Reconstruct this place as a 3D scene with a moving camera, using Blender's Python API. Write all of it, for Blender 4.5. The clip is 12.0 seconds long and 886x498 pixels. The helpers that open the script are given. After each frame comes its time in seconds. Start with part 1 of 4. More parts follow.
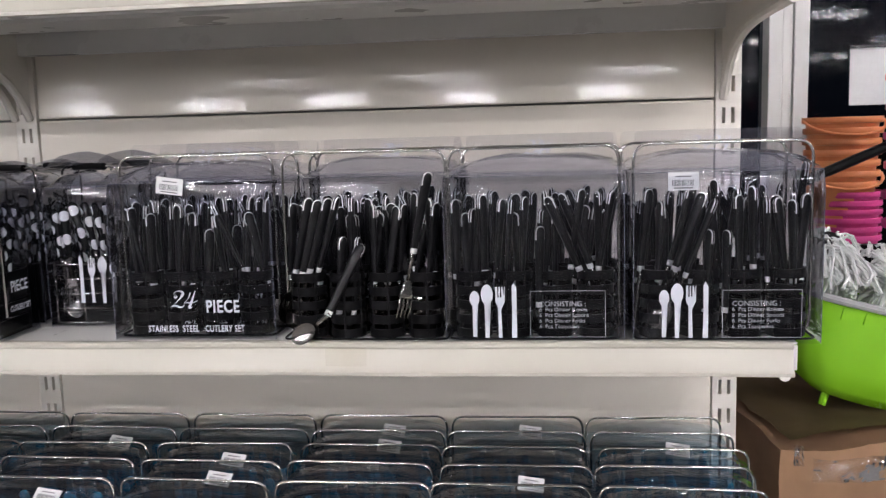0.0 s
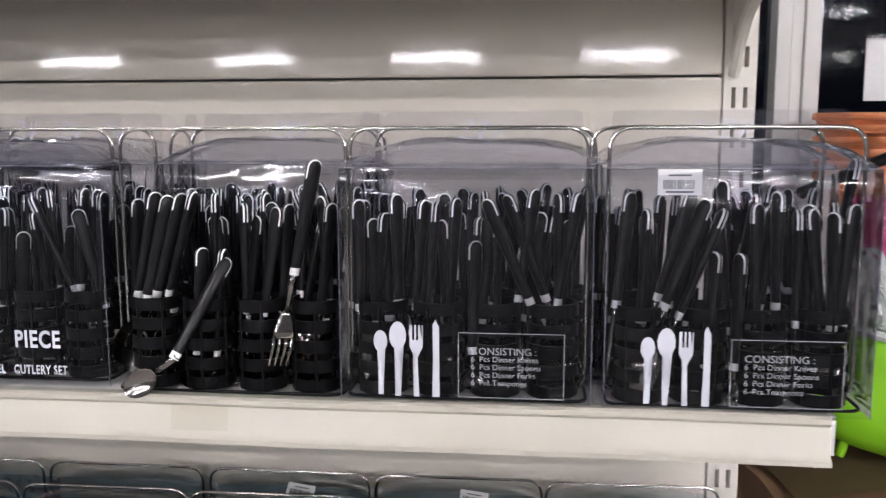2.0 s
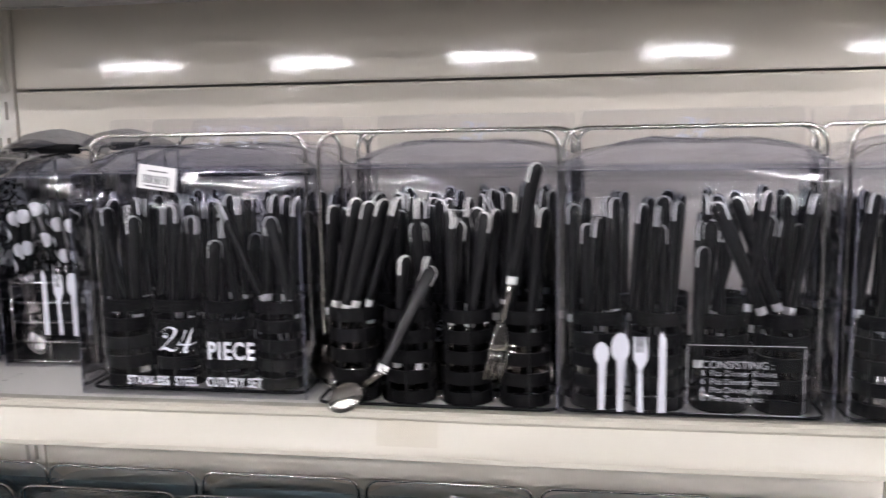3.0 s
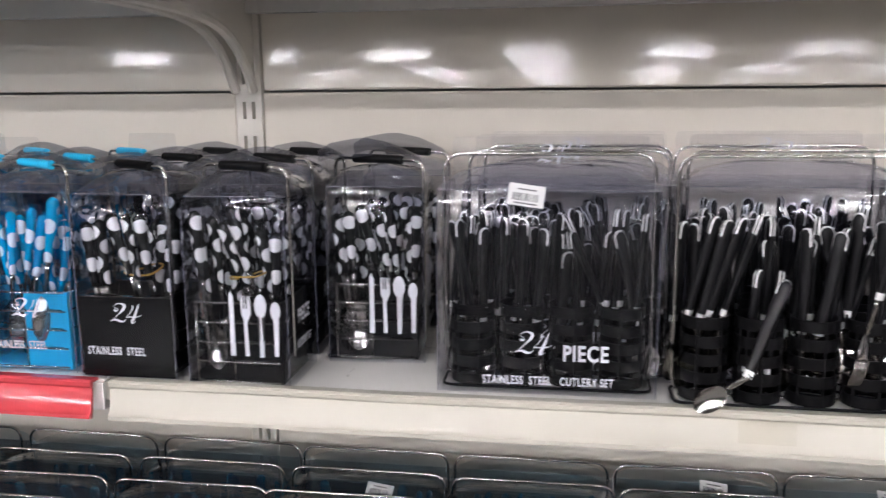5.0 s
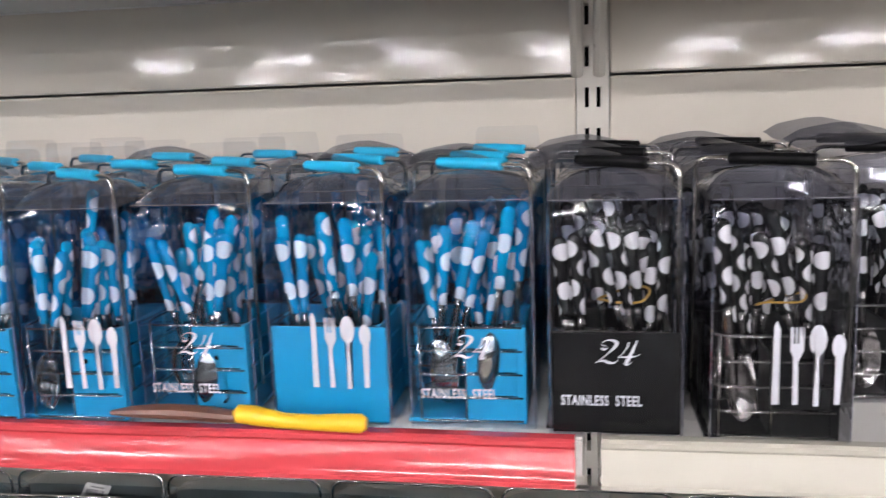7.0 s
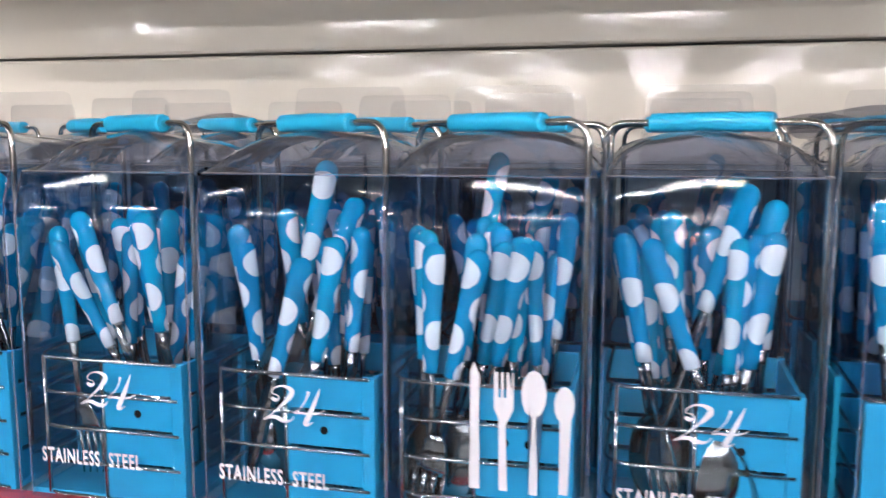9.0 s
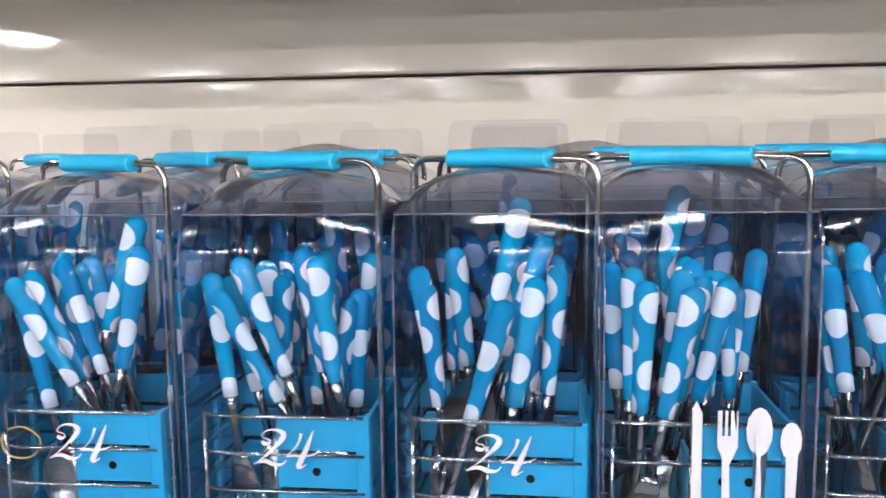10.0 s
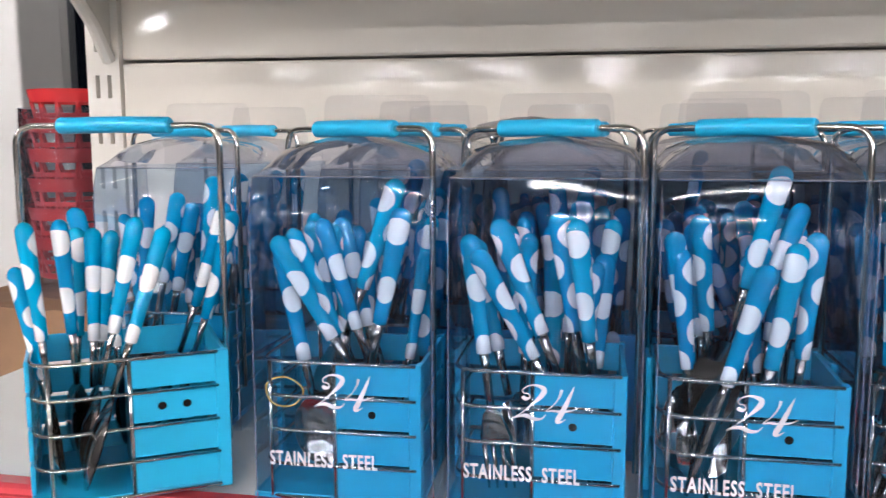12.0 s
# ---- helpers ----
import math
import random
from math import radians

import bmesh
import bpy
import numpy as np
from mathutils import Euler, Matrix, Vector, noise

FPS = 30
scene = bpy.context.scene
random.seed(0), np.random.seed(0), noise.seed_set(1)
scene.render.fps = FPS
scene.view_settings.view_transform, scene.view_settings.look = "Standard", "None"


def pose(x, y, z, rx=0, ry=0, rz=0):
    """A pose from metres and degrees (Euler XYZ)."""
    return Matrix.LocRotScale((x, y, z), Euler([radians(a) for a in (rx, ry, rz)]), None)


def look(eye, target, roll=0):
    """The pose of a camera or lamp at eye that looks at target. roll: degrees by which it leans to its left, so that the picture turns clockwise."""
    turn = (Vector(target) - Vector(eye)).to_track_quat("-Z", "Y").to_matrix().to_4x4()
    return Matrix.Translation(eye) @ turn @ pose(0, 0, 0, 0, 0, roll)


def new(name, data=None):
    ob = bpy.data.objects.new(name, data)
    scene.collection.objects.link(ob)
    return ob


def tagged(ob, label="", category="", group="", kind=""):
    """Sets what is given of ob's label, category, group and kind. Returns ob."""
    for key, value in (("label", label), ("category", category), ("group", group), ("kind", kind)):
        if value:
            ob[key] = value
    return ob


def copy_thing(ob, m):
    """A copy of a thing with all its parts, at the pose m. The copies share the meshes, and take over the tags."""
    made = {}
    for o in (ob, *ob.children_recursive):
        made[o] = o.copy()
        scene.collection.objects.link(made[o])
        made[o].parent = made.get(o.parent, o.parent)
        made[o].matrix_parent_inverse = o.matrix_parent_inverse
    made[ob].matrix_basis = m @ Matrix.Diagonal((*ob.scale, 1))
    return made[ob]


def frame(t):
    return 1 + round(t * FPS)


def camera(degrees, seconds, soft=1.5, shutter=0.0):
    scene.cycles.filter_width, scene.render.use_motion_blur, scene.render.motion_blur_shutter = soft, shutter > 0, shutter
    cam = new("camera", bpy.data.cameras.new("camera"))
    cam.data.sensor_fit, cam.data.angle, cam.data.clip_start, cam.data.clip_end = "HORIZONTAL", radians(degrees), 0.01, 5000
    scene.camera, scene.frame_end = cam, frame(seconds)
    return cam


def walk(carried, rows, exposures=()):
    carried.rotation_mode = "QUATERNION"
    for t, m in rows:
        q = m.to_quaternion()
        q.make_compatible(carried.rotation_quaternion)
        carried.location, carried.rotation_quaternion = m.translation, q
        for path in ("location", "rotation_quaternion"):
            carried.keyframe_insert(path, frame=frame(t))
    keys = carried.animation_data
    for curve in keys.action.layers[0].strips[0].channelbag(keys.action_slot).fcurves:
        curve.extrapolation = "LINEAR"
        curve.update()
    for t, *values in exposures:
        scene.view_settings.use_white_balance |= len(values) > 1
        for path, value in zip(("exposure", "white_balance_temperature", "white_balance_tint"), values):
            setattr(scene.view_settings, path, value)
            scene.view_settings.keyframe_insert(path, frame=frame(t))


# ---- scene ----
cam = camera(54.4, 12.0, soft=1.25, shutter=0.4)
PATH = [
    (0, (0.9014, -1.449, 1.45), (0.6717, 0.5166, 1.19), -1.64),
    (0.5, (0.9081, -1.41, 1.459), (0.7264, 0.5607, 1.196), -1.67),
    (1, (0.9206, -1.321, 1.458), (0.7763, 0.653, 1.197), -1.19),
    (1.5, (0.9456, -1.198, 1.442), (0.8199, 0.7763, 1.186), -0.53),
    (2, (0.9506, -1.133, 1.434), (0.7348, 0.832, 1.155), -0.16),
    (2.5, (0.9108, -1.096, 1.42), (0.6164, 0.8538, 1.153), -0.47),
    (3.2, (0.757, -1.124, 1.446), (0.434, 0.824, 1.16), -1.1),
    (5, (0.487, -1.222, 1.494), (0.166, 0.72, 1.136), -0.5),
    (5.5, (0.382, -1.157, 1.487), (-0.044, 0.765, 1.134), -1.5),
    (6, (0.25, -1.06, 1.482), (-0.237, 0.851, 1.145), -1.6),
    (6.5, (0.132, -1.064, 1.478), (-0.297, 0.859, 1.139), -1.8),
    (7, (-0.009, -1.1, 1.482), (-0.337, 0.84, 1.126), -2.1),
    (7.2, (-0.047, -1.112, 1.479), (-0.364, 0.829, 1.117), -2.0),
    (8.8, (-0.349, -0.849, 1.413), (-0.861, 1.066, 1.152), -0.1),
    (9, (-0.384, -0.84, 1.414), (-0.861, 1.085, 1.151), 0.0),
    (9.5, (-0.482, -0.836, 1.429), (-0.808, 1.12, 1.17), -0.8),
    (10, (-0.547, -0.852, 1.428), (-0.786, 1.119, 1.19), -0.8),
    (10.5, (-0.577, -0.866, 1.43), (-0.8, 1.109, 1.203), -0.5),
    (11, (-0.606, -0.876, 1.419), (-0.879, 1.091, 1.176), -0.2),
    (11.5, (-0.637, -0.879, 1.416), (-0.938, 1.081, 1.153), -0.0),
    (12, (-0.656, -0.887, 1.417), (-1.019, 1.062, 1.154), -0.1),
]
walk(cam, [(t, look(eye, target, roll)) for t, eye, target, roll in PATH],
     [(0, -0.14, 6280, 10), (2, -0.07, 6290, 10), (3, 0.05, 6310, 10), (5, 0.06, 6290, 10), (7, 0.09, 6420, 10), (9, 0.27, 6560, 10), (10, 0.34, 6560, 10), (11, 0.26, 6540, 10), (12, 0.13, 6460, 10)])

# ---- world and light ----
world = bpy.data.worlds.new("night")
world.use_nodes = True
world.node_tree.nodes["Background"].inputs[0].default_value = (0.02, 0.025, 0.04, 1)
world.node_tree.nodes["Background"].inputs[1].default_value = 0.3
scene.world = world
LAMP_POWER = 120.0


# ---- materials ----
def material(name, colour=(0.8, 0.8, 0.8), rough=0.5, metal=0.0, spec=0.5, vary=0.0, scale=40.0, bump=0.0, bump_scale=200.0):
    m = bpy.data.materials.new(name)
    m.use_nodes = True
    nt = m.node_tree
    b = nt.nodes["Principled BSDF"]
    b.inputs["Base Color"].default_value = (*colour, 1)
    b.inputs["Roughness"].default_value = rough
    b.inputs["Metallic"].default_value = metal
    b.inputs["Specular IOR Level"].default_value = spec
    tc = nt.nodes.new("ShaderNodeTexCoord")
    if vary:
        n = nt.nodes.new("ShaderNodeTexNoise")
        n.inputs["Scale"].default_value = scale
        n.inputs["Detail"].default_value = 6
        nt.links.new(tc.outputs["Object"], n.inputs["Vector"])
        r = nt.nodes.new("ShaderNodeMapRange")
        r.inputs[1].default_value, r.inputs[2].default_value = 0.3, 0.7
        r.inputs[3].default_value, r.inputs[4].default_value = 1 - vary, 1 + vary * 0.4
        nt.links.new(n.outputs["Fac"], r.inputs[0])
        mix = nt.nodes.new("ShaderNodeMix")
        mix.data_type, mix.blend_type = "RGBA", "MULTIPLY"
        mix.inputs["Factor"].default_value = 1
        mix.inputs["A"].default_value = (*colour, 1)
        nt.links.new(r.outputs[0], mix.inputs["B"])
        nt.links.new(mix.outputs["Result"], b.inputs["Base Color"])
        r2 = nt.nodes.new("ShaderNodeMapRange")
        r2.inputs[3].default_value, r2.inputs[4].default_value = rough * 0.8, min(1, rough * 1.25)
        nt.links.new(n.outputs["Fac"], r2.inputs[0])
        nt.links.new(r2.outputs[0], b.inputs["Roughness"])
    if bump:
        n = nt.nodes.new("ShaderNodeTexNoise")
        n.inputs["Scale"].default_value = bump_scale
        n.inputs["Detail"].default_value = 3
        nt.links.new(tc.outputs["Object"], n.inputs["Vector"])
        bp = nt.nodes.new("ShaderNodeBump")
        bp.inputs["Strength"].default_value = bump
        bp.inputs["Distance"].default_value = 0.002
        nt.links.new(n.outputs["Fac"], bp.inputs["Height"])
        nt.links.new(bp.outputs[0], b.inputs["Normal"])
    return m


def node_math(nt, op, a, b=None, clamp=False):
    n = nt.nodes.new("ShaderNodeMath")
    n.operation, n.use_clamp = op, clamp
    for i, v in enumerate((a, b)):
        if v is None:
            continue
        if isinstance(v, (int, float)):
            n.inputs[i].default_value = v
        else:
            nt.links.new(v, n.inputs[i])
    return n.outputs[0]


def polka(name, base, dot, pitch=0.0178, wide=3.5):
    """Glossy plastic handle with staggered oval dots."""
    m = material(name, base, 0.07, spec=0.3)
    nt = m.node_tree
    b = nt.nodes["Principled BSDF"]
    tc = nt.nodes.new("ShaderNodeTexCoord")
    sp = nt.nodes.new("ShaderNodeSeparateXYZ")
    nt.links.new(tc.outputs["Object"], sp.inputs[0])
    info = nt.nodes.new("ShaderNodeObjectInfo")
    rnd = info.outputs["Random"]
    ang = node_math(nt, "MULTIPLY", node_math(nt, "ARCTAN2", sp.outputs[1], sp.outputs[0]), 0.5 / math.pi)
    v = node_math(nt, "DIVIDE", node_math(nt, "SUBTRACT", 0.0655, sp.outputs[2]), pitch)
    row = node_math(nt, "FLOOR", v)
    u = node_math(nt, "ADD", node_math(nt, "ADD", ang, node_math(nt, "MULTIPLY", row, 0.5)), rnd)
    du = node_math(nt, "SUBTRACT", node_math(nt, "FRACT", u), 0.5)
    dv = node_math(nt, "SUBTRACT", node_math(nt, "FRACT", v), 0.5)
    a = node_math(nt, "POWER", node_math(nt, "ABSOLUTE", node_math(nt, "MULTIPLY", du, wide)), 2.0)
    c = node_math(nt, "POWER", node_math(nt, "ABSOLUTE", node_math(nt, "MULTIPLY", dv, 2.05)), 2.0)
    noi = nt.nodes.new("ShaderNodeTexNoise")
    noi.inputs["Scale"].default_value = 90
    nt.links.new(tc.outputs["Object"], noi.inputs["Vector"])
    d = node_math(nt, "ADD", node_math(nt, "ADD", a, c), node_math(nt, "MULTIPLY", noi.outputs["Fac"], 0.5))
    mr = nt.nodes.new("ShaderNodeMapRange")
    mr.inputs[1].default_value, mr.inputs[2].default_value = 1.05, 1.13
    mr.inputs[3].default_value, mr.inputs[4].default_value = 1, 0
    nt.links.new(d, mr.inputs[0])
    low = node_math(nt, "GREATER_THAN", v, 0.0)
    fac = node_math(nt, "MULTIPLY", mr.outputs[0], low)
    tint = nt.nodes.new("ShaderNodeMix")
    tint.data_type = "RGBA"
    tint.inputs["A"].default_value = (*base, 1)
    tint.inputs["B"].default_value = (base[0] * 1.2, min(1, base[1] * 1.45), min(1, base[2] * 1.15), 1)
    nt.links.new(rnd, tint.inputs["Factor"])
    mix = nt.nodes.new("ShaderNodeMix")
    mix.data_type = "RGBA"
    nt.links.new(fac, mix.inputs["Factor"])
    nt.links.new(tint.outputs["Result"], mix.inputs["A"])
    mix.inputs["B"].default_value = (*dot, 1)
    nt.links.new(mix.outputs["Result"], b.inputs["Base Color"])
    return m


def striped_handle(name, base, line):
    """Moulded handle: two white lines over the tip and a white collar at the neck."""
    m = material(name, base, 0.28, spec=0.2)
    nt = m.node_tree
    b = nt.nodes["Principled BSDF"]
    tc = nt.nodes.new("ShaderNodeTexCoord")
    sp = nt.nodes.new("ShaderNodeSeparateXYZ")
    nt.links.new(tc.outputs["Object"], sp.inputs[0])
    off = node_math(nt, "ABSOLUTE", node_math(nt, "SUBTRACT", node_math(nt, "ABSOLUTE", sp.outputs[1]), 0.0016))
    thin = node_math(nt, "LESS_THAN", off, 0.00062)
    high = node_math(nt, "GREATER_THAN", sp.outputs[2], 0.083)
    collar = node_math(nt, "LESS_THAN", sp.outputs[2], 0.0065)
    fac = node_math(nt, "MAXIMUM", node_math(nt, "MULTIPLY", thin, high), collar)
    mix = nt.nodes.new("ShaderNodeMix")
    mix.data_type = "RGBA"
    nt.links.new(fac, mix.inputs["Factor"])
    mix.inputs["A"].default_value = (*base, 1)
    mix.inputs["B"].default_value = (*line, 1)
    nt.links.new(mix.outputs["Result"], b.inputs["Base Color"])
    return m


def film(name, tint, haze=0.04, gloss=0.8, crinkle=0.25, scale=22.0, drawn=(1.0, 1.0, 1.0)):
    """Clear plastic sheet: see-through, with a sharp sheen and slight ripples."""
    m = bpy.data.materials.new(name)
    m.use_nodes = True
    nt = m.node_tree
    nt.nodes.remove(nt.nodes["Principled BSDF"])
    out = nt.nodes["Material Output"]
    tr = nt.nodes.new("ShaderNodeBsdfTransparent")
    tr.inputs[0].default_value = (*tint, 1)
    di = nt.nodes.new("ShaderNodeBsdfDiffuse")
    di.inputs[0].default_value = (0.70, 0.71, 0.88, 1)
    gl = nt.nodes.new("ShaderNodeBsdfGlossy")
    gl.inputs["Roughness"].default_value = 0.05
    mh = nt.nodes.new("ShaderNodeMixShader")
    mh.inputs[0].default_value = haze
    nt.links.new(tr.outputs[0], mh.inputs[1])
    nt.links.new(di.outputs[0], mh.inputs[2])
    fr = nt.nodes.new("ShaderNodeFresnel")
    fr.inputs["IOR"].default_value = 1.5
    mg = nt.nodes.new("ShaderNodeMixShader")
    nt.links.new(node_math(nt, "MULTIPLY", fr.outputs[0], gloss, True), mg.inputs[0])
    nt.links.new(mh.outputs[0], mg.inputs[1])
    nt.links.new(gl.outputs[0], mg.inputs[2])
    nt.links.new(mg.outputs[0], out.inputs[0])
    geo = nt.nodes.new("ShaderNodeNewGeometry")
    n = nt.nodes.new("ShaderNodeTexNoise")
    n.inputs["Scale"].default_value = scale
    n.inputs["Detail"].default_value = 2
    mp = nt.nodes.new("ShaderNodeMapping")
    mp.inputs["Scale"].default_value = drawn
    mp.inputs["Rotation"].default_value = (0.0, 0.12, 0.0)
    nt.links.new(geo.outputs["Position"], mp.inputs["Vector"])
    nt.links.new(mp.outputs[0], n.inputs["Vector"])
    bp = nt.nodes.new("ShaderNodeBump")
    bp.inputs["Strength"].default_value = crinkle
    bp.inputs["Distance"].default_value = 0.01
    nt.links.new(n.outputs["Fac"], bp.inputs["Height"])
    nt.links.new(bp.outputs[0], gl.inputs["Normal"])
    nt.links.new(bp.outputs[0], fr.inputs["Normal"])
    return m


def glowing(name, colour, power):
    m = bpy.data.materials.new(name)
    m.use_nodes = True
    b = m.node_tree.nodes["Principled BSDF"]
    b.inputs["Base Color"].default_value = (0.9, 0.9, 0.9, 1)
    b.inputs["Emission Color"].default_value = (*colour, 1)
    b.inputs["Emission Strength"].default_value = power
    return m


M_PANEL = material("enamelled_steel", (0.83, 0.775, 0.685), 0.06, spec=0.45, vary=0.04, scale=3.0, bump=0.05, bump_scale=4.0)
M_UPRIGHT = material("enamelled_upright", (0.79, 0.75, 0.68), 0.3, vary=0.05, scale=20)
# near-black colour standing in for the shade inside slots and holes
M_RECESS_SHADE = material("recess_shade", (0.008, 0.008, 0.008), 0.9, spec=0.1)
M_SHELF = material("shelf_paint", (0.77, 0.755, 0.72), 0.28, vary=0.05, scale=9, bump=0.04, bump_scale=60)
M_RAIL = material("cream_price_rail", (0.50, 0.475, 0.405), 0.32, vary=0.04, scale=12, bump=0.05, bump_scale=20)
M_RED_RAIL = material("red_price_rail", (0.56, 0.06, 0.072), 0.12, spec=0.5, vary=0.1, scale=14, bump=0.32, bump_scale=26)
M_BLUE = material("cyan_plastic", (0.012, 0.37, 0.62), 0.3, vary=0.05, scale=60)
M_BLACK = material("black_plastic", (0.0035, 0.0035, 0.004), 0.36, spec=0.1, vary=0.1, scale=60)
M_CHROME = material("chrome_wire", (0.62, 0.60, 0.57), 0.14, metal=1.0)
M_STEEL = material("polished_steel", (0.44, 0.42, 0.40), 0.14, metal=1.0, vary=0.04, scale=80)
M_DOT_BLUE = polka("blue_polka_handle", (0.0005, 0.235, 0.485), (0.86, 0.87, 0.88))
M_DOT_BLACK = polka("black_polka_handle", (0.008, 0.008, 0.009), (0.84, 0.84, 0.85), 0.0165, 3.4)
M_STRIPE = striped_handle("black_striped_handle", (0.007, 0.007, 0.008), (0.85, 0.85, 0.85))
M_TEAL = material("teal_handle", (0.04, 0.30, 0.44), 0.22)
M_FILM = film("clear_box_film", (0.775, 0.85, 0.935), 0.0018, 0.5, 0.10, 11.0, (0.45, 1.0, 1.7))
M_FILM_WIDE = film("clear_wide_box_film", (0.86, 0.865, 0.90), 0.002, 0.8, 0.40, 17.0, (0.45, 1.0, 1.7))
M_FILM_WIDE_TOP = film("clear_wide_crinkled_film", (0.87, 0.865, 0.90), 0.075, 1.7, 0.8, 22.0, (0.5, 1.0, 1.4))
M_FILM_TOP = film("clear_crinkled_film", (0.82, 0.845, 0.93), 0.045, 1.7, 0.6, 20.0, (0.5, 1.0, 1.4))
# bluish films for the lower shelf, tinted darker to paint in its shade
M_FILM_BLUE = film("bluish_shaded_box_film", (0.70, 0.79, 0.845), 0.010, 0.6, 0.2)
M_FILM_BLUE_TOP = film("bluish_shaded_crinkled_film", (0.72, 0.80, 0.85), 0.014, 1.3, 0.6, 26.0)
M_TAB = film("clear_hang_tab", (0.93, 0.93, 0.935), 0.02, 1.0, 0.1)
M_TAPE = film("yellowed_tape", (0.975, 0.965, 0.94), 0.01, 1.0, 0.1)
M_PACK = film("packing_tape", (0.92, 0.88, 0.8), 0.04, 2.0, 0.6, 30.0)
# pale hazy film that draws in the bright line along the folds
M_FOLD = film("pale_fold_edge", (0.8, 0.82, 0.9), 0.12, 1.0, 0.0)
M_FLAP = film("smoky_film", (0.42, 0.43, 0.47), 0.03, 1.0, 0.25, 20.0)
M_PRINT = material("white_print", (0.56, 0.57, 0.63), 0.5)
M_FAINT = material("thin_grey_print", (0.30, 0.30, 0.33), 0.5)
M_STICKER = material("paper_sticker", (0.70, 0.70, 0.70), 0.6, vary=0.04, scale=60)
M_INK = material("grey_ink", (0.12, 0.12, 0.13), 0.7)
# surfaces of the unseen hall, kept dark to dim reflections and bounced light
M_FLOOR = material("floor_tile", (0.17, 0.165, 0.155), 0.25, vary=0.12, scale=2)
M_CEIL = material("ceiling_board", (0.16, 0.16, 0.16), 0.8, vary=0.05, scale=3)
M_WALL = material("wall_paint", (0.07, 0.07, 0.072), 0.7, vary=0.06, scale=2)
M_ALU = material("white_window_frame", (0.70, 0.69, 0.66), 0.35, vary=0.05, scale=5)
M_GREYCOL = material("grey_column_paint", (0.38, 0.38, 0.38), 0.5, vary=0.08, scale=4)
M_CARD = material("brown_cardboard", (0.33, 0.19, 0.105), 0.75, vary=0.28, scale=6, bump=0.9, bump_scale=22)
M_CARD_IN = material("cardboard_flap", (0.24, 0.168, 0.082), 0.7, vary=0.2, scale=9, bump=0.2, bump_scale=80)
M_GREEN = material("lime_plastic", (0.27, 0.62, 0.02), 0.25, vary=0.04, scale=8)
M_PATCH = material("dull_green_sticker", (0.2, 0.45, 0.03), 0.45, vary=0.08, scale=30)
M_GREYPL = material("grey_plastic_rim", (0.4, 0.4, 0.4), 0.4, vary=0.05)
M_ORANGE = material("orange_plastic", (0.93, 0.36, 0.15), 0.3, vary=0.06, scale=15)
M_PINK = material("pink_plastic", (0.86, 0.09, 0.36), 0.3, vary=0.06, scale=15)
M_CORAL = material("coral_plastic", (0.86, 0.13, 0.06), 0.35, vary=0.06, scale=15)
M_REDPL = material("red_plastic", (0.62, 0.03, 0.035), 0.3, vary=0.08, scale=20)
M_YARN = material("white_mop_yarn", (0.82, 0.82, 0.81), 0.9, vary=0.15, scale=60, bump=0.5, bump_scale=900)
M_YELLOW = material("yellow_plastic", (0.85, 0.50, 0.02), 0.3, vary=0.05)
M_BROWN = material("brown_sheath", (0.13, 0.055, 0.035), 0.35, vary=0.2, scale=50)
M_RUBBER = material("rubber_band", (0.55, 0.33, 0.06), 0.5)
M_TUBE = glowing("lamp_tube", (1.0, 0.945, 0.955), LAMP_POWER)
M_HOUSING = material("lamp_housing", (0.75, 0.75, 0.75), 0.5)
M_GLASS = film("window_glass", (0.5, 0.52, 0.55), 0.0, 0.3, 0.0, 2.0)
M_OUT = material("night_ground", (0.03, 0.03, 0.035), 0.9, vary=0.2, scale=1)


# ---- mesh helpers ----
def part(name, bm, mat, parent=None, label="", smooth=True):
    me = bm
    if not isinstance(bm, bpy.types.Mesh):
        me = bpy.data.meshes.new(name)
        bm.to_mesh(me)
        bm.free()
    if smooth and not isinstance(bm, bpy.types.Mesh):
        me.polygons.foreach_set("use_smooth", [True] * len(me.polygons))
        me.set_sharp_from_angle(angle=radians(35))
    if mat is not None and len(me.materials) == 0:
        me.materials.append(mat)
    ob = new(name, me)
    if parent is not None:
        ob.parent = parent
    return tagged(ob, label)


def block(bm, x0, x1, y0, y1, z0, z1, bevel=0.0):
    made = bmesh.ops.create_cube(bm, size=1, matrix=Matrix.LocRotScale(
        ((x0 + x1) / 2, (y0 + y1) / 2, (z0 + z1) / 2), None, (x1 - x0, y1 - y0, z1 - z0)))["verts"]
    if bevel:
        edges = list({e for v in made for e in v.link_edges})
        bmesh.ops.bevel(bm, geom=edges, offset=bevel, segments=2, affect="EDGES", profile=0.5)
    return bm


